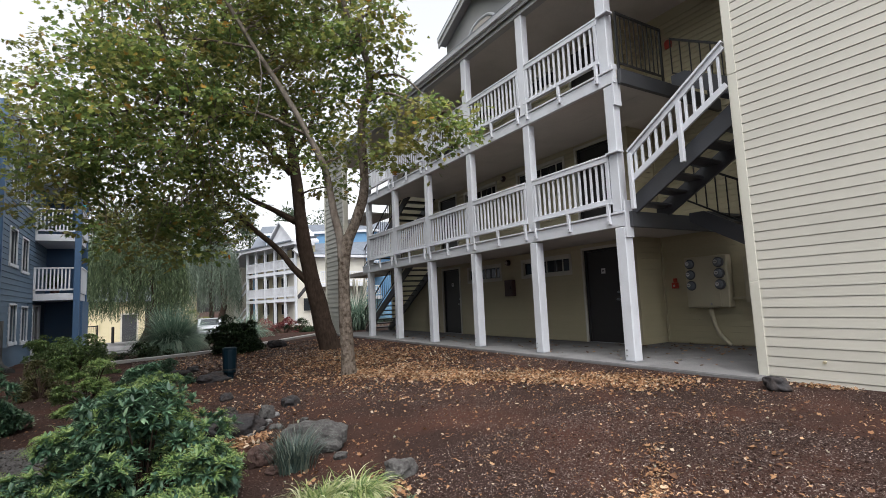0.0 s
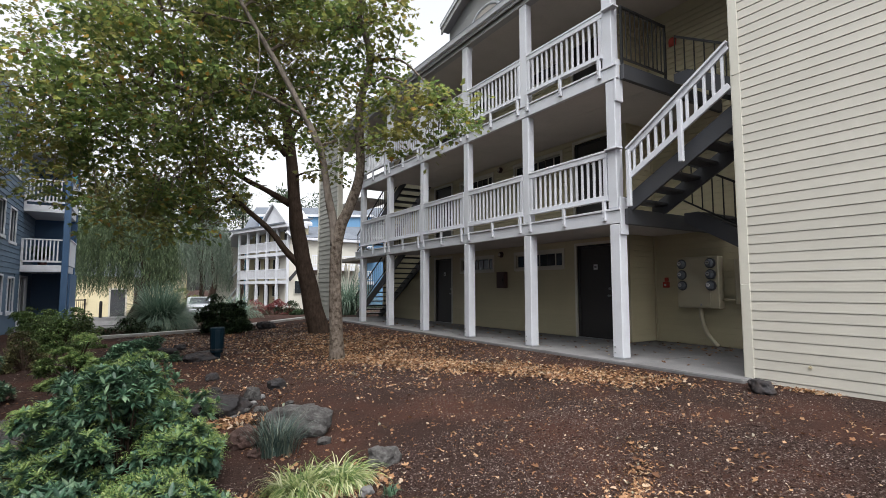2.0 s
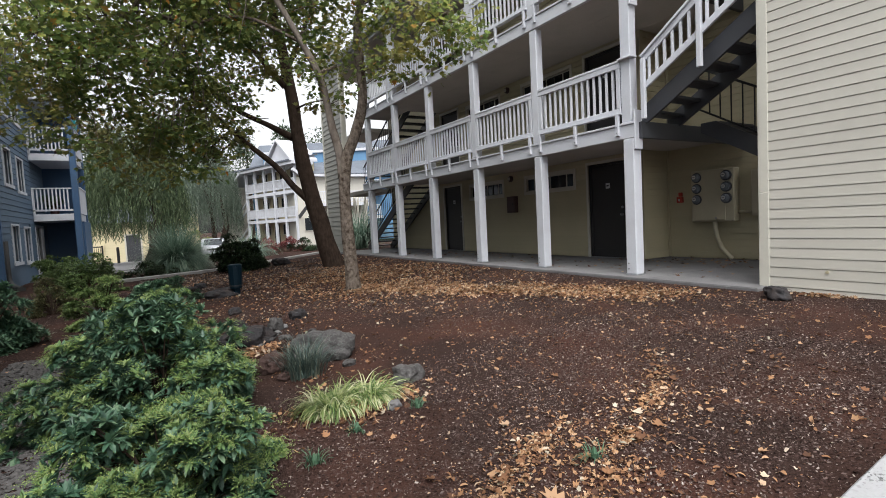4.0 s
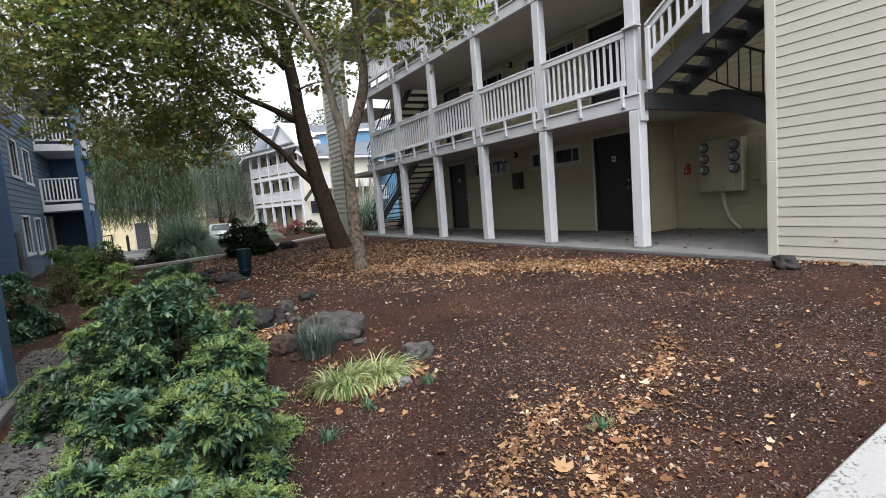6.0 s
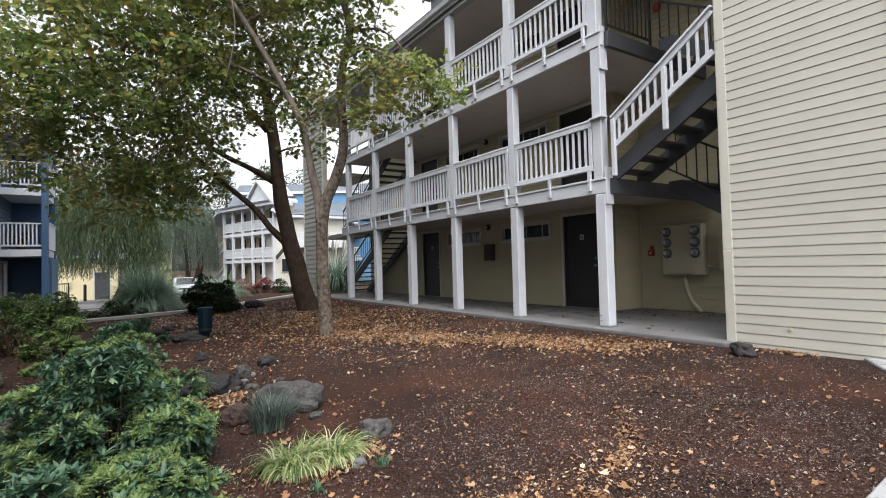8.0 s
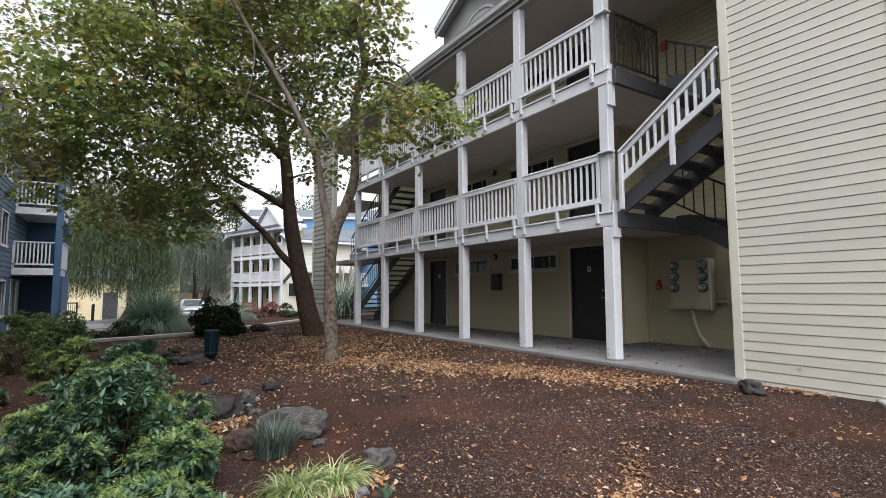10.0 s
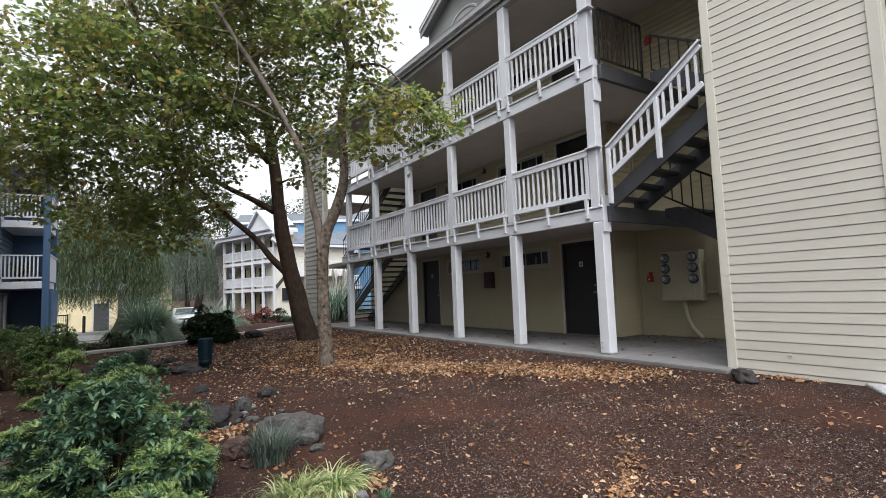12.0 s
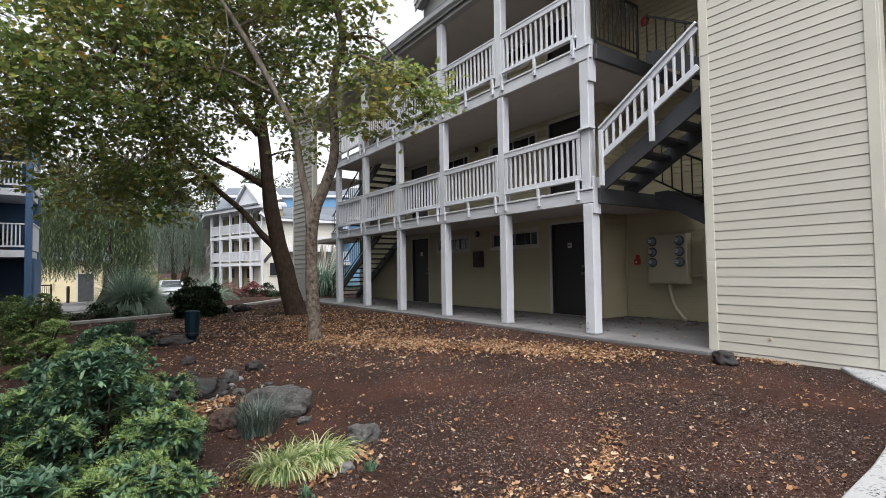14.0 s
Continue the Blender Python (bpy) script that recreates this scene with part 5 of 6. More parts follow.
right_side = [((1.75, 10.7, 5.85), 1.2), ((1.73, 10.62, 4.4), 1.1), ((2.8, 10.1, 6.65), 0.75), ((3.1, 10.5, 4.91), 0.95), ((3.55, 9.3, 5.9), 0.85), ((3.76, 7.98, 6.2), 0.7),
              ((4.06, 8.53, 5.08), 0.6), ((3.6, 9.2, 3.94), 0.6), ((4.23, 7.94, 4.24), 0.58), ((4.6, 7.55, 4.3), 0.6), ((4.85, 7.3, 4.15), 0.58), ((5.07, 6.96, 4.25), 0.48), ((4.1, 8.3, 4.6), 0.5), ((4.3, 8.0, 6.7), 0.3),
              ((4.29, 7.86, 3.65), 0.3), ((1.69, 9.57, 8.32), 1.6), ((3.37, 8.59, 8.02), 1.2), ((2.9, 9.6, 9.9), 1.7), ((1.0, 10.2, 9.9), 1.7)]
behind = [((2.56, 10.3, 6.9), 0.7), ((3.45, 9.71, 6.16), 0.9), ((2.1, 10.94, 5.66), 1.0), ((3.91, 8.92, 6.5), 0.8), ((3.01, 9.73, 7.29), 0.9), ((4.28, 8.14, 6.2), 0.45), ((4.2, 8.4, 5.51), 0.45), ((1.15, 10.96, 4.54), 1.0), ((3.5, 9.96, 4.8), 0.7)]
crown(tree, left_side + right_side + behind, t1, 60, LOBED, 0.103, MAPLE, BARK, 16)
part("hanging_twig", Geo().tube(smooth_line([(2.24, 9.38, 5.95), (2.29, 9.38, 5.42), (2.21, 9.37, 4.85), (2.07, 9.38, 4.31)]), np.linspace(0.014, 0.006, 16), 6), PALEBARK, tree, "pale dangling twig", smooth=True)

# the darker maple behind it
tree2 = thing("maple_tree", "large leaning maple tree with a dark trunk and dark green crown", "tree", pose(0, 0, 0), "maple trees")
t2 = [limb("trunk", [(5.22, 14.37, -0.5), (5.16, 14.37, -0.15), (4.84, 14.44, 1.15), (4.60, 14.49, 2.32), (4.40, 14.49, 3.48), (4.28, 14.42, 4.63), (4.06, 14.36, 6.12), (3.7, 14.4, 8.0), (3.4, 14.8, 10.4)], 0.31, 0.07, DARKBARK, tree2, power=1.0, flare=0.85)]
t2.append(limb("limb", [(4.60, 14.48, 1.80), (4.2, 14.65, 2.25), (3.78, 14.86, 2.85), (2.92, 15.28, 3.71), (2.12, 15.65, 4.65), (1.3, 15.9, 5.6)], 0.125, 0.045, DARKBARK, tree2, power=0.6))
t2.append(limb("limb", [(4.24, 14.49, 3.60), (3.62, 14.81, 4.0), (2.9, 15.19, 4.45), (1.76, 15.78, 5.41), (0.2, 16.3, 6.2)], 0.115, 0.035, DARKBARK, tree2, power=0.6))
t2.append(limb("limb", [(4.1, 14.4, 5.0), (3.0, 14.8, 6.4), (1.6, 15.4, 7.4), (-0.6, 16.4, 7.6)], 0.10, 0.03, DARKBARK, tree2))
t2.append(limb("limb", [(4.05, 14.4, 5.2), (4.6, 14.2, 6.4), (5.0, 14.2, 7.4)], 0.09, 0.03, DARKBARK, tree2))
# clumps from z 10 up are unseen, added to shade porch and ground
dark_crown = [((3.16, 14.85, 6.0), 1.4), ((1.77, 15.89, 4.43), 1.4), ((0.38, 16.29, 3.27), 1.2), ((3.41, 14.42, 8.28), 2.0), ((1.01, 15.94, 7.75), 2.2), ((-1.39, 17.45, 7.38), 2.0),
              ((2.68, 14.73, 4.58), 0.8), ((4.84, 12.85, 4.34), 0.6), ((-1.75, 16.82, 4.68), 1.2), ((2.16, 15.23, 3.02), 0.5), ((4.85, 14.3, 6.93), 1.1), ((3.2, 15.2, 10.4), 2.2), ((1.2, 16.0, 10.0), 2.2), ((5.0, 15.8, 10.9), 2.0), ((3.0, 13.4, 10.8), 1.9),
              ((-0.19, 15.60, 3.74), 0.80), ((0.85, 15.60, 3.46), 0.80), ((1.89, 15.40, 2.97), 0.65), ((2.63, 15.20, 3.90), 0.60), ((-1.06, 16.00, 3.94), 0.80), ((1.36, 15.60, 4.31), 0.80)]
crown(tree2, dark_crown, t2, 32, LOBED, 0.128, MAPLEDARK, DARKBARK, 15)


def shrub(name, x, y, wide, tall, label, leaf, size, material, rosettes, per, group="", buds=0, bud_mat=None, deep=1.0):
    """A mounded bush: stems, leaf rosettes on its dome and flower-bud sprays."""
    z = ground_z(x, y)
    t = thing(name, label, "shrub", pose(x, y, z), group)
    stems = Geo()
    # branch ends form lobes on the dome, with gaps between them
    lobes = max(8, min(70, int(rosettes / 30)))
    ld = rng.normal(size=(lobes, 3))
    ld[:, 2] = np.abs(ld[:, 2]) * 0.9 - 0.12
    ld /= np.linalg.norm(ld, axis=1)[:, None]
    lc = ld * np.array([wide, wide * deep, tall]) * rng.uniform(0.45, 0.92, (lobes, 1))
    lr = wide * rng.uniform(0.14, 0.32, lobes)
    which = rng.choice(lobes, rosettes, p=lr ** 2 / (lr ** 2).sum())
    d = rng.normal(size=(rosettes, 3)) + 0.7 * ld[which] + np.array([0, 0, 0.45])
    d /= np.linalg.norm(d, axis=1)[:, None]
    r = rng.uniform(0.2, 1.5, rosettes) ** 0.6
    c = lc[which] + d * (lr[which] * r)[:, None] * np.array([1.1, 1.1, 0.75])
    c[:, 2] = np.maximum(c[:, 2], 0.03)
    for p in c[:: max(1, rosettes // 60)]:
        q = Vector(p)
        stems.tube([(q.x * 0.1, q.y * 0.1, -0.03), (q.x * 0.45, q.y * 0.45, q.z * 0.55), q], [0.012, 0.008, 0.004], 4)
    tagged(part("stem_mass", stems, DARKBARK, t), kind="stuff")
    home = np.repeat(c, per, axis=0)
    up = np.repeat(d, per, axis=0) + np.array([0, 0, 0.35])
    n = len(home)
    axis = up / np.linalg.norm(up, axis=1)[:, None]
    sd = np.cross(axis, np.array([[0.31, 0.95, 0.07]]))
    sd /= np.linalg.norm(sd, axis=1)[:, None]
    ud = np.cross(axis, sd)
    ang = (np.tile(np.arange(per), rosettes) * 2.4 + np.repeat(rng.uniform(0, 6.28, rosettes), per) + rng.normal(0, 0.2, n))[:, None]
    fan = sd * np.cos(ang) + ud * np.sin(ang) + axis * (np.tile(np.linspace(0.15, 1.1, per), rosettes)[:, None] + rng.normal(0, 0.12, (n, 1)))
    me = scattered("foliage", leaf, home, aimed(fan, False), rng.uniform(0.7, 1.2, n) * size, material)
    tagged(part("foliage", me, material, t), kind="stuff")
    if buds:
        # flowering branch ends: a whorl of young leaves under drooping strands of beads
        flowering = rng.choice(lobes, max(3, int(lobes * 0.7)), replace=False)
        high = np.flatnonzero(np.isin(which, flowering) & (d[:, 2] > 0.05) & (r > 0.75))
        pick = rng.choice(high, min(buds, len(high)), replace=False)
        whorl = 9
        ax = d[pick] + np.array([0, 0, 0.3])
        ax /= np.linalg.norm(ax, axis=1)[:, None]
        s1 = np.cross(ax, np.array([[0.31, 0.95, 0.07]]))
        s1 /= np.linalg.norm(s1, axis=1)[:, None]
        s2 = np.cross(ax, s1)
        an = (np.tile(np.arange(whorl), len(pick)) * 2.4)[:, None]
        fan2 = np.repeat(s1, whorl, axis=0) * np.cos(an) + np.repeat(s2, whorl, axis=0) * np.sin(an) + np.repeat(ax, whorl, axis=0) * rng.uniform(0.3, 1.3, (len(an), 1))
        me = scattered("young_leaves", leaf, np.repeat(c[pick] + ax * 0.02, whorl, axis=0), aimed(fan2, False), rng.uniform(0.65, 0.95, len(an)) * size, YOUNG)
        tagged(part("young_leaves", me, YOUNG, t, "pale yellow-green young leaves"), kind="stuff")
        strands, k = 7, 13
        m = len(pick) * strands
        base = np.repeat(c[pick] + ax * 0.045, strands, axis=0)
        ways = rng.normal(size=(m, 3)) * np.array([0.8, 0.8, 0.2]) + np.repeat(ax, strands, axis=0) * 0.5
        ways /= np.linalg.norm(ways, axis=1)[:, None]
        long = rng.uniform(0.06, 0.11, m)
        along = np.tile(np.linspace(0.1, 1, k), m)[:, None]
        pts = np.repeat(base, k, axis=0) + np.repeat(ways * long[:, None], k, axis=0) * along + rng.normal(size=(m * k, 3)) * 0.003
        pts[:, 2] += 0.02 * along[:, 0] - 0.06 * along[:, 0] ** 2
        me = scattered("bud_mass", ([(0, 0, 0), (0.5, 0.5, 0), (0, 1, 0.15), (-0.5, 0.5, 0), (0, 0.5, 0.5)], [(0, 1, 4), (1, 2, 4), (2, 3, 4), (3, 0, 4)]), pts, turns(len(pts), 0.8), rng.uniform(0.0055, 0.0085, len(pts)), bud_mat or BUDS)
        tagged(part("bud_mass", me, bud_mat or BUDS, t, "yellow-green flower buds"), kind="stuff")
    return t


pieris = "glossy green evergreen shrub with yellow-green bud sprays"
shrub("evergreen_shrub", 0.45, 3.14, 0.54, 0.58, pieris, OBLONG, 0.072, SHRUB, 1050, 11, "evergreen shrubs", 270)
shrub("evergreen_shrub", 0.68, 3.25, 0.32, 0.40, pieris, OBLONG, 0.066, SHRUB, 380, 11, "evergreen shrubs", 130)
shrub("evergreen_shrub", 0.47, 4.62, 0.79, 0.82, pieris, OBLONG, 0.078, SHRUB, 1650, 11, "evergreen shrubs", 400)
shrub("evergreen_shrub", 0.38, 6.70, 0.66, 0.84, pieris, OBLONG, 0.082, SHRUB, 900, 11, "evergreen shrubs", 400)
shrub("evergreen_shrub", 0.46, 2.47, 0.30, 0.30, pieris, OBLONG, 0.068, SHRUB, 360, 11, "evergreen shrubs", 80)
shrub("evergreen_shrub", 0.35, 9.6, 0.42, 0.82, "dark green upright shrub in the mulch bed", BROAD, 0.065, SHRUB, 700, 10)
shrub("evergreen_shrub", -0.23, 9.75, 0.46, 0.84, "evergreen shrub topped with lime green bud sprays", BROAD, 0.070, GARDEN, 520, 10, "", 300)
shrub("evergreen_shrub", 1.29, 11.5, 0.20, 0.26, "small green shrub between the stones", BROAD, 0.06, SHRUB, 160, 9)
shrub("evergreen_shrub", 0.75, 13.2, 0.45, 0.42, "low green shrub in the mulch bed", BROAD, 0.065, SHRUB, 420, 9)
shrub("dry_shrub", -1.15, 12.0, 0.42, 0.72, "sparse dull olive shrub in the bed", SLIM, 0.06, DULL, 520, 9)
shrub("dark_shrub", -1.40, 8.6, 0.52, 1.1, "dark green leafy shrub beside the blue post", SLIM, 0.085, SHRUB, 1700, 10)
shrub("dark_shrub", -2.2, 21.6, 0.75, 1.2, "mid-green rounded shrub before the balconies", SLIM, 0.09, GARDEN, 1000, 9)
shrub("dark_shrub", -1.35, 20.2, 1.0, 0.85, "mid-green spreading shrub in the bed", SLIM, 0.09, GARDEN, 1100, 9)
shrub("dark_shrub", -0.95, 15.6, 0.74, 0.98, "mid-green rounded shrub in the middle of the bed", BROAD, 0.07, GARDEN, 1300, 10)
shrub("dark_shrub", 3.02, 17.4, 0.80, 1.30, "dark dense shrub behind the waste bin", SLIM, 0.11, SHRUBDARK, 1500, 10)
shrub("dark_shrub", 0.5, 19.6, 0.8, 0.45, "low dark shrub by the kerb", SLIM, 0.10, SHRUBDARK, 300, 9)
shrub("red_shrub", 7.8, 31.0, 1.6, 1.05, "dark red barberry shrub", SLIM, 0.14, REDLEAF, 420, 8)
shrub("dark_shrub", 8.7, 30.0, 1.1, 0.9, "dark green shrub by the drive", SLIM, 0.14, SHRUBDARK, 320, 8)
shrub("lime_shrub", 3.8, 46.5, 1.8, 2.4, "lime green shrub by the far drive", SLIM, 0.2, LIME, 360, 8)

for bx, by, bz, w, h in ((-2.75, 26.5, 2.12, 0.45, 0.75), (-2.4, 26.4, 4.57, 0.40, 0.55)):
    t = shrub("potted_plant", bx, by, w, h, "leafy green potted plant on the blue building's balcony", SLIM, 0.10, SHRUB, 260, 9, "balcony plants")
    t.matrix_basis = pose(bx, by, bz + 0.25)
    part("pot", Geo().tube([(0, 0, -0.25), (0, 0, -0.22), (0, 0, 0.03)], [0.14, 0.15, 0.19], 14), MAROON, t, "dark plant pot", smooth=True)


def grass_clump(name, x, y, blades, length, spread, label, material, width=0.008, stiff=0.5, category="grass", low=0.7):
    """A tuft of arching blades."""
    z = ground_z(x, y)
    t = thing(name, label, category, pose(x, y, z))
    seg = 6
    v, f = [], []
    for b in range(blades):
        a = rnd.uniform(0, 2 * math.pi)
        lean = rnd.uniform(0.1, 1.0) ** low
        ln = length * rnd.uniform(0.6, 1.1)
        r0 = spread * rnd.uniform(0, 1) ** 0.8 * 0.45
        bx, by = r0 * math.cos(a) + rnd.gauss(0, 0.02), r0 * math.sin(a) + rnd.gauss(0, 0.02)
        a2 = a + rnd.gauss(0, 0.6)
        px, py = -math.sin(a2), math.cos(a2)
        n0 = len(v)
        h, hz, ang = 0.0, 0.0, math.pi / 2 - lean * 0.55 * (1.3 - stiff)
        for s in range(seg + 1):
            wv = width * (1 - (s / seg) ** 2 * 0.92)
            cx, cy = bx + math.cos(a2) * h, by + math.sin(a2) * h
            v += [(cx - px * wv, cy - py * wv, hz), (cx + px * wv, cy + py * wv, hz + 0.3 * wv)]
            h += math.cos(ang) * ln / seg
            hz = max(hz + math.sin(ang) * ln / seg, 0.005)
            ang -= lean * (1.15 - stiff) * 0.62
        f += [(n0 + 2 * s, n0 + 2 * s + 1, n0 + 2 * s + 3, n0 + 2 * s + 2) for s in range(seg)]
    me = array_mesh("foliage", np.array(v), np.array(f), material)
    tagged(part("foliage", me, material, t), kind="stuff")
    part("root_tuft", Geo().tube([(0, 0, -0.03), (0, 0, 0.03), (0, 0, 0.06)], [spread * 0.25, spread * 0.22, spread * 0.08], 12, 0.3), material, t)
    return t


grass_clump("sedge_clump", 1.54, 3.66, 760, 0.33, 0.36, "variegated yellow-green sedge clump with arching blades", SEDGE, 0.0046, -0.30, low=0.5)
grass_clump("sedge_clump", 1.82, 3.66, 760, 0.33, 0.36, "variegated yellow-green sedge clump with arching blades", SEDGE, 0.0046, -0.30, low=0.5)
grass_clump("sedge_clump", 1.68, 3.56, 160, 0.24, 0.50, "dry straw-coloured sedge blades drooping to the mulch", DRYLEAF, 0.0034, -0.45, low=0.2)
grass_clump("rush_clump", 1.62, 4.70, 360, 0.40, 0.42, "blue-grey upright rush clump beside a boulder", RUSH, 0.0036, 0.72)
grass_clump("pampas_clump", 1.42, 21.6, 3400, 1.9, 0.95, "large grey-green pampas grass clump", PAMPAS, 0.012, 0.18, low=1.05)
grass_clump("pampas_clump", 10.3, 25.5, 700, 3.1, 1.0, "tall grey-green pampas grass clump with pale plumes", PAMPAS, 0.016, 0.35)
pampas = bpy.context.scene.objects["pampas_clump.001"]
for k in range(6):
    a = k * 1.05
    foot, tip = Vector((0.2 * math.cos(a), 0.2 * math.sin(a), 0.5)), Vector((0.65 * math.cos(a), 0.65 * math.sin(a), 2.7 + 0.12 * (k % 3)))
    line = [foot + (tip - foot) * f for f in (0, 0.5, 0.72, 0.84, 0.94, 1.0)]
    part("plume", Geo().tube(line, [0.012, 0.010, 0.045, 0.075, 0.05, 0.01], 8, 0.5), PLUME, pampas, "pale feathery plume", smooth=True)
grass_clump("pampas_clump", 5.0, 27.5, 600, 1.9, 1.3, "pale green ornamental grass clump", PAMPAS, 0.014, 0.1)
for wx, wy in ((1.20, 2.96), (1.56, 3.21), (2.45, 1.99), (2.02, 3.22)):
    grass_clump("weed", wx, wy, 34, 0.11, 0.08, "small green weed sprouting in the mulch", SHRUB, 0.0035, 0.3, "weed")


def boulder(x, y, sx, sy, sz, label, material, turn=0, sink=0.25, seed=0, name="boulder"):
    """A weathered stone, half sunk in the mulch."""
    bm = bmesh.new()
    bmesh.ops.create_icosphere(bm, subdivisions=4, radius=1)
    for v in bm.verts:
        p = v.co.copy()
        k = 1 + 0.34 * noise.noise(p * 1.2 + Vector((seed, 0, 0))) + 0.20 * noise.noise(p * 2.7 + Vector((0, seed, 0))) + 0.10 * noise.noise(p * 6 + Vector((seed, seed, 0))) + 0.035 * noise.noise(p * 14)
        p *= k
        p.z = min(p.z, 0.86 + 0.16 * noise.noise(p * 2))
        v.co = Vector((p.x * sx, p.y * sy, p.z * sz))
    me = bpy.data.meshes.new(name)
    bm.to_mesh(me)
    bm.free()
    me.materials.append(material)
    me.polygons.foreach_set("use_smooth", [True] * len(me.polygons))
    ob = new(name, me)
    ob.matrix_basis = pose(x, y, ground_z(x, y) + sz * (0.72 - sink), 0, 0, turn)
    return tagged(ob, label, "rock")


boulder(1.92, 5.14, 0.31, 0.23, 0.21, "large grey rounded basalt boulder in the mulch", ROCK, -25, 0.25, 1)
boulder(1.40, 6.44, 0.29, 0.22, 0.14, "flat dark slab of basalt", DARKROCK, -20, 0.2, 5)
boulder(2.26, 3.86, 0.14, 0.11, 0.10, "small rough grey stone beside the sedge", ROCK, 10, 0.3, 9)
boulder(1.40, 5.03, 0.15, 0.12, 0.13, "small dark reddish stone", REDROCK, 30, 0.3, 12)
boulder(1.46, 4.70, 0.08, 0.06, 0.05, "small dark stone in the mulch", REDROCK, 0, 0.3, 13)
boulder(1.90, 3.35, 0.048, 0.042, 0.042, "smooth pale pebble beside the sedge", CONCRETE, 0, 0.3, 15, "pebble")
boulder(2.05, 4.68, 0.065, 0.05, 0.045, "smooth grey pebble below the boulder", ROCK, 0, 0.3, 16, "pebble")
boulder(2.28, 7.46, 0.14, 0.11, 0.10, "dark stone in the mulch", DARKROCK, 40, 0.3, 17)
boulder(1.87, 7.02, 0.11, 0.10, 0.12, "small dark grey stone in the mulch", ROCK, 70, 0.3, 18)
boulder(6.68, 3.06, 0.15, 0.11, 0.11, "dark rough stone at the foot of the cream wall", DARKROCK, 60, 0.3, 19)
boulder(4.25, 17.0, 0.28, 0.24, 0.20, "large dark boulder near the kerb", DARKROCK, 10, 0.3, 21)
boulder(1.70, 11.2, 0.34, 0.22, 0.13, "flat dark stone beside the waste bin", DARKROCK, 15, 0.2, 22)
for i, (x, y, s) in enumerate(((1.2, 12.7, 0.26), (0.7, 12.4, 0.28), (0.9, 14.2, 0.3), (0.2, 13.2, 0.25), (1.5, 13.6, 0.20), (0.6, 15.6, 0.3), (-0.5, 11.2, 0.2), (1.62, 8.9, 0.18), (1.5, 7.6, 0.16))):
    boulder(x, y, s * 0.75, s * 0.55, s * 0.5, "dark edging stone in the mulch bed", DARKROCK, i * 37, 0.3, 30 + i)
for i in range(14):
    x, y, s = 1.72 + rnd.gauss(0, 0.20), 6.55 + rnd.gauss(0, 0.30), rnd.uniform(0.035, 0.07)
    boulder(x, y, s, s * 0.8, s * 0.7, "rounded grey pebble among the stones", ROCK if i % 3 else CONCRETE, i * 50, 0.3, 60 + i, "pebble")

# ---- fallen leaves and chips ----
def litter(name, pts, shape, size, tilt, material, label, lift=0.006):
    """One mesh of small pieces on the ground; shape is one shape, or a list of (share, shape)."""
    p = np.array([(x, y, ground_z(x, y) + lift) for x, y in pts])
    size = np.broadcast_to(np.asarray(size, float), (len(p),))
    mix = shape if isinstance(shape, list) else [(1.0, shape)]
    edges = np.round(np.cumsum([0] + [w for w, _ in mix]) / sum(w for w, _ in mix) * len(p)).astype(int)
    order = rng.permutation(len(p))
    vs, fs, base = [], [], 0
    for (_, (sv, sf)), a, b in zip(mix, edges, edges[1:]):
        take = order[a:b]
        sv, sf = np.array(sv, float), np.array(sf)
        v = np.einsum("nij,kj->nki", turns(len(take), tilt), sv) * size[take][:, None, None] + p[take][:, None, :]
        vs.append(v.reshape(-1, 3))
        fs.append((sf[None] + (np.arange(len(take)) * len(sv))[:, None, None] + base).reshape(-1, 3))
        base += len(take) * len(sv)
    me = array_mesh(name, np.concatenate(vs), np.concatenate(fs), material)
    return tagged(part(name, me, material), label, "litter", kind="stuff")


PIECES = [(0.5, CURLED), (0.38, TORN), (0.12, DRIED)]
DRIFT = [(0.3, CURLED), (0.4, TORN), (0.3, DRIED)]


def on_ground(x, y):
    edge = float(np.interp(x, (1.75, 3.0, 4.4, 5.4, 6.3, 6.85, 7.24), (0.97, 1.03, 1.08, 1.17, 1.40, 1.85, 2.08)))
    return x < (7.2 if y < 3.4 else 6.95) and not (x > 1.73 and -0.4 < y < edge + 0.01) and not (x < -0.6 and y < 5.8)


band, trail, loose = [], [], []
while len(band) < 15000:
    s = rng.uniform(0, 1)
    x, y = 6.4 - 2.5 * s + rng.normal(0, 0.23), 4.2 + 5.3 * s + rng.normal(0, 0.42)
    if rng.uniform() < 0.5:
        x, y = rng.normal(4.7, 1.0), rng.normal(10.2, 2.0)
    if x < 6.9 and noise.noise((x * 1.5, y * 1.5, 3)) > -0.35 + 0.25 * rng.normal():
        band.append((x, y))
strand_a = [(4.17, 2.91), (3.61, 2.42), (3.24, 2.22), (2.88, 2.05), (2.62, 1.98), (2.36, 1.82), (2.04, 1.68), (1.75, 1.52)]
strand_b = [(2.66, 2.48), (2.23, 2.22), (1.97, 2.19), (1.70, 1.93), (1.45, 1.75)]
ways = list(zip(strand_a, strand_a[1:])) + list(zip(strand_b, strand_b[1:]))
heft = np.array([0.7, 1.0, 0.9, 0.9, 0.8, 0.9, 0.9, 1.3, 1.2, 1.0, 0.8])[:len(ways)]
heft = heft / heft.sum()
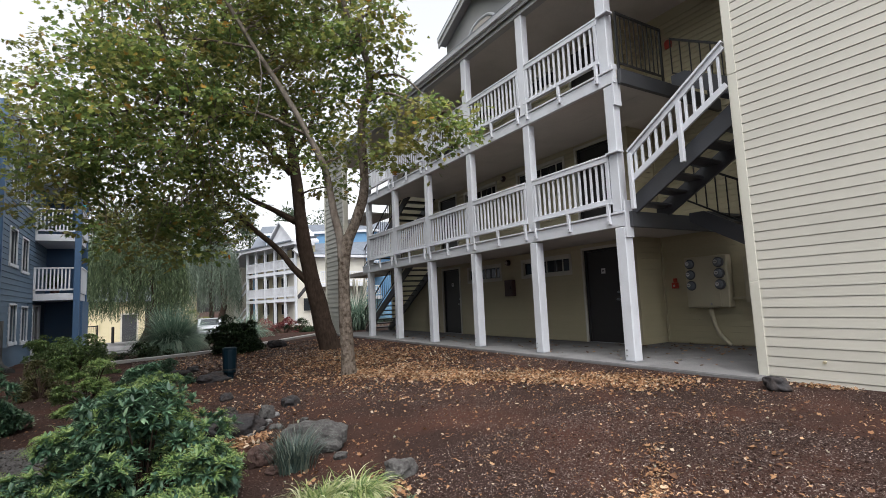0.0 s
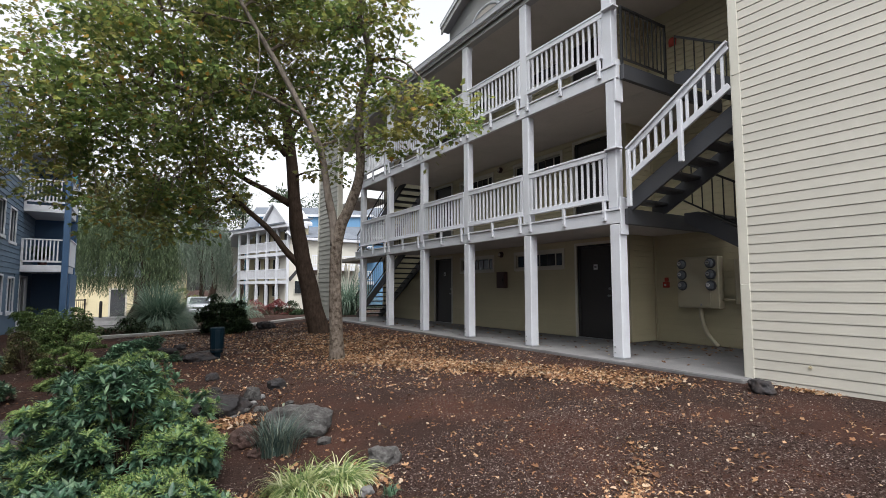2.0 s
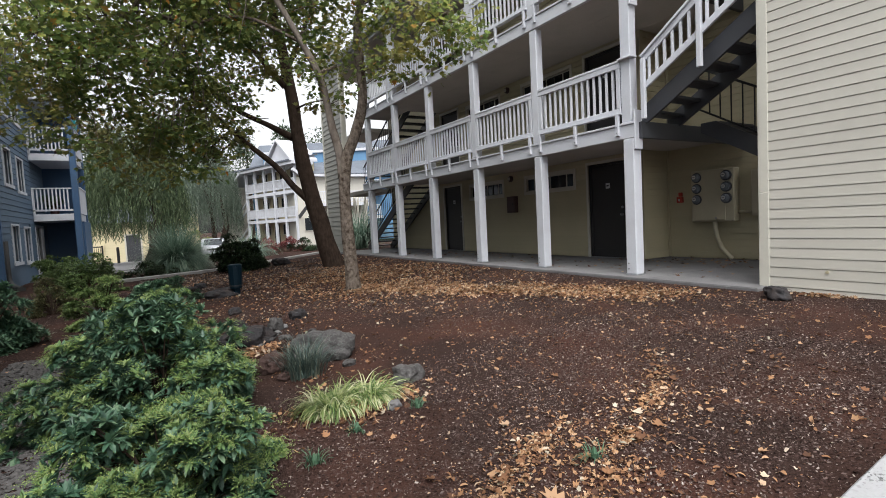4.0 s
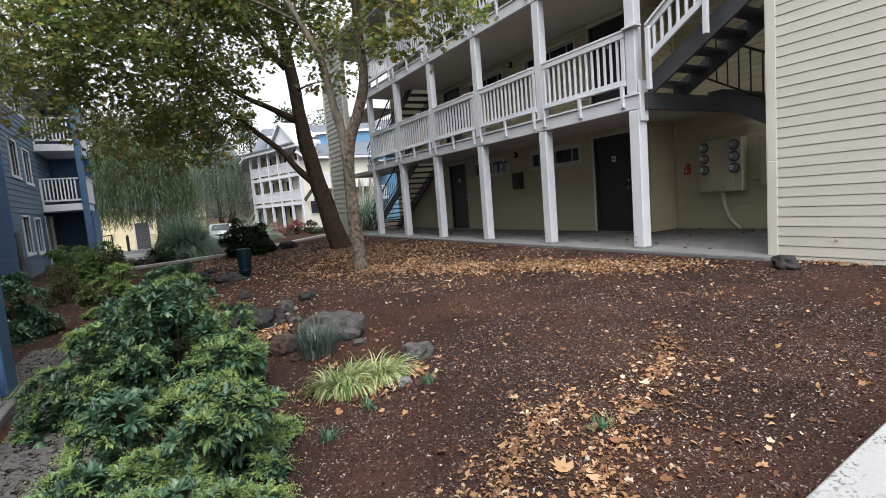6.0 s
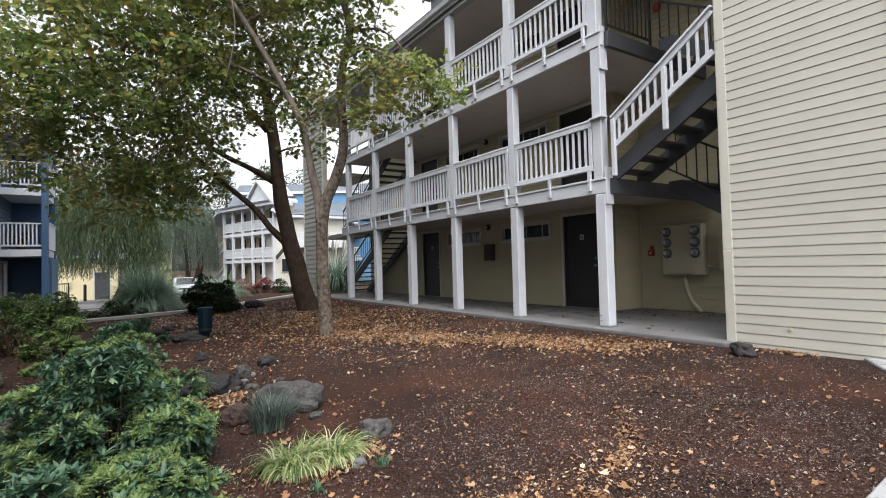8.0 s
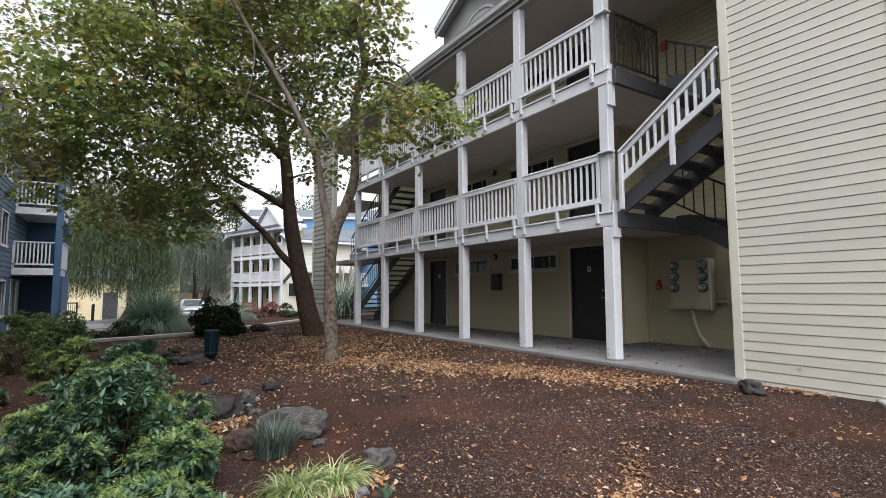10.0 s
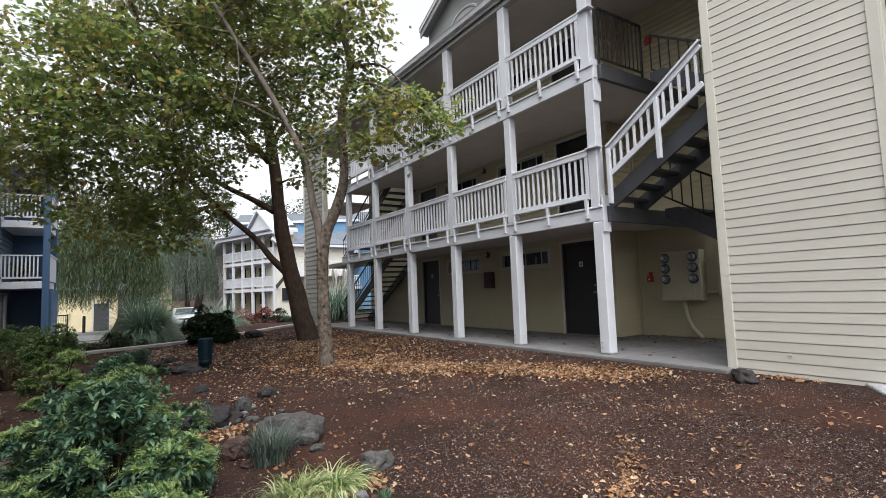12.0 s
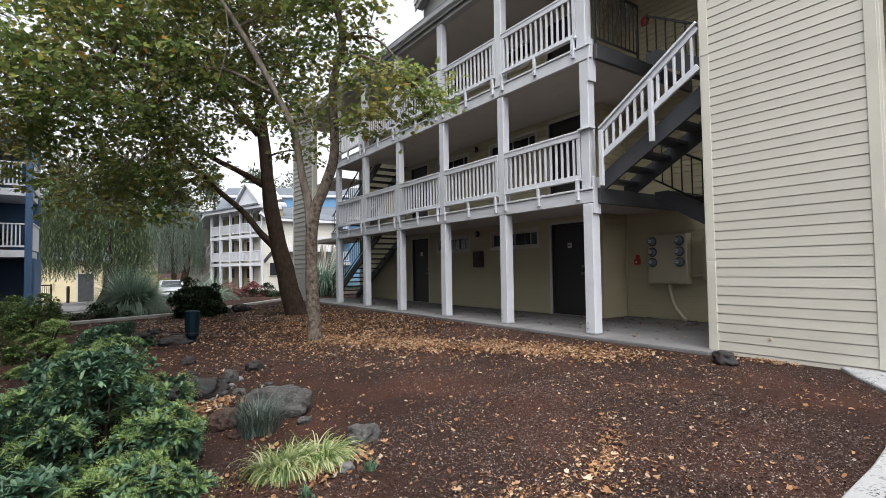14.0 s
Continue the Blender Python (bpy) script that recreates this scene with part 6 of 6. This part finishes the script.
while len(trail) < 3700:
    (ax, ay), (bx, by) = ways[rng.choice(len(ways), p=heft)]
    s, w = rng.uniform(0, 1), rng.uniform(0, 1) ** 2 * 0.24 + 0.035
    x, y = ax + (bx - ax) * s + rng.normal(0, w), ay + (by - ay) * s + rng.normal(0, w)
    if on_ground(x, y) and noise.noise((x * 5, y * 5, 8)) > -0.25 + 0.2 * rng.normal():
        trail.append((x, y))
while len(loose) < 3600:
    x, y = rng.uniform(-2.4, 6.9), rng.uniform(-1.0, 17)
    if on_ground(x, y):
        loose.append((x, y))
strewn = []
while len(strewn) < 3000:
    x, y = rng.uniform(1.4, 6.6), rng.uniform(1.2, 5.2)
    if on_ground(x, y) and noise.noise((x * 1.1, y * 1.1, 31)) > 0.35 * rng.normal():
        strewn.append((x, y))
litter("fallen_leaves", strewn, PIECES, 0.010 + 0.040 * rng.uniform(0, 1, len(strewn)) ** 3, 0.35, DRYLEAF, "tan leaf pieces strewn over the mulch", 0.006)
litter("fallen_leaves", band, DRIFT, rng.uniform(0.022, 0.058, len(band)), 0.4, DRYLEAF, "thick drift of tan and orange fallen maple leaves", 0.014)
litter("fallen_leaves", trail, PIECES, 0.010 + 0.032 * rng.uniform(0, 1, len(trail)) ** 2.2, 0.4, DRYLEAF, "trail of tan fallen leaf pieces in the mulch", 0.008)
litter("fallen_leaves", loose, PIECES, 0.011 + 0.038 * rng.uniform(0, 1, len(loose)) ** 2.5, 0.35, DRYLEAF, "scattered dry leaf pieces over the mulch", 0.006)
# whole maple leaves lying on the trail
whole = [(2.02, 1.86)] + [trail[i] for i in rng.choice(len(trail), 26, replace=False)] + [strewn[i] for i in rng.choice(len(strewn), 22, replace=False)]
litter("fallen_leaves", whole, DRIED, np.concatenate([[0.11], rng.uniform(0.045, 0.072, len(whole) - 1)]), 0.15, DRYLEAF, "whole dried maple leaves lying on the mulch", 0.016)
# leaf litter between the stones, the trees and the kerb
bed = []
while len(bed) < 7000:
    x, y = rng.uniform(0.6, 6.8), rng.uniform(5.5, 18.4)
    if noise.noise((x * 0.9, y * 0.9, 12)) + 0.25 * rng.normal() > (0.05 if y < 9 else -0.2) and not (x > 1.0 and y < 7 and x > 2.6):
        bed.append((x, y))
litter("fallen_leaves", bed, PIECES, 0.02 + 0.045 * rng.uniform(0, 1, len(bed)) ** 1.8, 0.4, DRYLEAF, "brown leaf litter between the stones and the trees", 0.008)
wall_pile = [(7.06 + rng.normal(0, 0.06), rng.normal(2.77, 0.16)) for _ in range(160)]
litter("fallen_leaves", [(min(x, 7.2), y) for x, y in wall_pile], PIECES, rng.uniform(0.02, 0.06, 160), 0.5, DRYLEAF, "small drift of leaf pieces at the foot of the cream wall", 0.015)
collar = [(1.68 + 0.45 * math.cos(a) + rng.normal(0, 0.08), 3.60 + 0.26 * math.sin(a) + rng.normal(0, 0.08)) for a in rng.uniform(0, 6.28, 240)]
litter("fallen_leaves", collar, DRIFT, rng.uniform(0.018, 0.055, len(collar)), 0.5, DRYLEAF, "dry leaves caught round the sedge", 0.015)
nook = [(1.45 + rng.normal(0, 0.14), 5.95 + rng.normal(0, 0.14)) for _ in range(150)]
litter("fallen_leaves", nook, DRIFT, rng.uniform(0.05, 0.11, len(nook)), 0.5, DRYLEAF, "brown dry leaves between the stones", 0.015)
chips, grit = [], []
while len(chips) < 230000:
    if rng.uniform() < 0.56:
        x, y = rng.uniform(-0.6, 5.4), rng.uniform(-1.2, 4.2)
    else:
        x, y = rng.uniform(-2.4, 7.2), rng.uniform(1.0, 17)
    if on_ground(x, y):
        chips.append((x, y))
litter("mulch_chips", chips, CHIPS, 0.005 + 0.022 * rng.uniform(0, 1, len(chips)) ** 2.2, 0.45, CHIP, "loose bark mulch chips", 0.002)
while len(grit) < 60000:
    x, y = rng.uniform(1.0, 7.2), rng.uniform(1.0, 8.5)
    if on_ground(x, y) and noise.noise((x * 0.6, y * 0.6, 21)) + 0.45 * noise.noise((x * 2.2, y * 2.2, 5)) + 0.18 * rng.normal() > 0.28 - 0.12 * min(x, 4.0):
        grit.append((x, y))
litter("mulch_grit", grit, CHIPS, 0.005 + 0.017 * rng.uniform(0, 1, len(grit)) ** 2.0, 0.45, GRIT, "fine pale splinters of weathered mulch", 0.005)
bed_chips = [(x, y) for x, y in zip(rng.uniform(0.2, 5.5, 9000), rng.uniform(11.5, 18.3, 9000)) if noise.noise((x * 0.8, y * 0.8, 44)) > -0.1]
litter("mulch_chips", bed_chips, [(0.5, CHIPS), (0.5, TORN)], rng.uniform(0.03, 0.075, len(bed_chips)), 0.35, GRIT, "pale weathered chips and stones by the kerb", 0.006)
gravel = [(x, y) for x, y in zip(rng.uniform(-1.0, 0.2, 26000), rng.uniform(1.2, 7.6, 26000)) if on_ground(x, y) and x < 0.2 - 0.12 * max(y - 4.5, 0) + 0.1 * noise.noise((x * 3, y * 3, 2))]
litter("gravel", gravel, CHIPS, rng.uniform(0.025, 0.07, len(gravel)), 0.3, SLATE, "grey slate gravel strip beside the patio slab", 0.004)
walk_leaves = np.array([(rng.uniform(7.4, 9.3), rng.uniform(4.2, 16), 0.004) for _ in range(150)] + [(rng.normal(9.7, 0.35), rng.normal(5.9, 0.7), 0.004) for _ in range(90)])
walk_leaves[:, 0] = np.minimum(walk_leaves[:, 0], np.where(walk_leaves[:, 1] < 6.8, 10.25, 9.4))
me = scattered("fallen_leaves", DRIED, walk_leaves, turns(len(walk_leaves), 0.15), rng.uniform(0.04, 0.09, len(walk_leaves)), DRYLEAF)
tagged(part("fallen_leaves", me, DRYLEAF), "few dry leaves blown onto the walkway", "litter", kind="stuff")


# ---- willow and distance ----
def willow(x, y, tall, wide, strands, label, material, lowest=1.6):
    z = ground_z(x, y)
    t = thing("willow_tree", label, "tree", pose(x, y, z))
    limb("trunk", [(0.5, 0, -0.3), (0.9, 0, 1.2), (1.2, 0.1, 3.0), (0.5, 0.1, tall * 0.6)], 0.40, 0.16, DARKBARK, t)
    lines = []
    for k in range(7):
        a = k * 0.9 + 0.3
        lines.append(limb("limb", [(0, 0.1, 2.6 + 0.2 * k), (math.cos(a) * wide * 0.35, math.sin(a) * wide * 0.35, tall * 0.75), (math.cos(a) * wide * 0.75, math.sin(a) * wide * 0.75, tall * 0.8)], 0.11, 0.03, DARKBARK, t))
    pts, dirs = [], []
    for s in range(strands):
        a, r = rnd.uniform(0, 2 * math.pi), wide * rnd.uniform(0.1, 1) ** 0.5
        topz = tall * (1 - 0.45 * (r / wide) ** 2) * rnd.uniform(0.8, 1.05)
        low = rnd.uniform(lowest, topz * 0.75)
        px, py = r * math.cos(a), r * math.sin(a)
        k = int((topz - low) / 0.085)
        sway = rnd.uniform(0, 0.5)
        for i in range(k):
            f = i / max(k, 1)
            pts.append((px + math.cos(a) * sway * f + rnd.gauss(0, 0.04), py + math.sin(a) * sway * f + rnd.gauss(0, 0.04), topz - (topz - low) * f))
            dirs.append((rnd.gauss(0, 0.3), rnd.gauss(0, 0.3), -1))
    me = scattered("leaves", NARROW, np.array(pts), aimed(np.array(dirs)), rng.uniform(0.14, 0.28, len(pts)), material)
    tagged(part("leaves", me, material, t), kind="stuff")


willow(0.0, 35.5, 9.2, 2.9, 1150, "weeping willow with long hanging grey-green branches", WILLOW, 1.5)
willow(6.0, 52.0, 10.5, 2.7, 700, "far weeping willow behind the drive, paled by painted haze", HAZEWILLOW)
tan = thing("tan_house", "far tan house half hidden behind the willows", "house", pose(3.1, 56.0, -1.2))
part("wall", Geo().box(-2.0, 2.0, 0, 5, 0, 5.2), YELLOW, tan)
part("roof", Geo().prism([(-2.4, -0.4, 5.2), (0, -0.4, 6.6), (2.4, -0.4, 5.2)], (0, 5.8, 0)), SHINGLE, tan)
wd = part("window", Geo().box(-0.75, 0.25, -0.06, -0.001, 3.2, 4.5), WHITE, tan)
part("pane", Geo().box(-0.65, 0.15, -0.08, -0.061, 3.3, 4.4), GLASS, wd)


def far_tree(x, y, tall, wide, label, material=None):
    z = ground_z(x, y)
    t = thing("far_tree", label, "tree", pose(x, y, z), "distant trees")
    part("trunk", Geo().tube([(0, 0, -0.3), (0.1, 0, tall * 0.4), (0, 0, tall * 0.9)], [0.35, 0.25, 0.05], 8), DARKBARK, t)
    cl = []
    for k in range(22):
        a, h = rnd.uniform(0, 6.28), rnd.uniform(0.22, 1.0)
        r = wide * (1.05 - 0.75 * h) * rnd.uniform(0.3, 1)
        cl.append((r * math.cos(a), r * math.sin(a), tall * h))
    c = np.repeat(np.array(cl), 150, axis=0)
    p = c + in_ball(len(c)) * wide * 0.38
    me = scattered("leaves", SLIM, p, turns(len(p), 0.8), rng.uniform(0.35, 0.65, len(p)), material or FARLEAF)
    tagged(part("leaves", me, material or FARLEAF, t), kind="stuff")


for x, y, h, w in ((-9, 58, 12, 4), (-3, 62, 13, 4.5), (3, 66, 14, 5), (8, 70, 15, 5), (13, 72, 15, 4), (17, 66, 14, 4), (-15, 55, 12, 4.5), (23, 70, 15, 5), (1, 56, 9, 3.5)):
    far_tree(x, y, h, w, "distant dark green tree behind the houses")
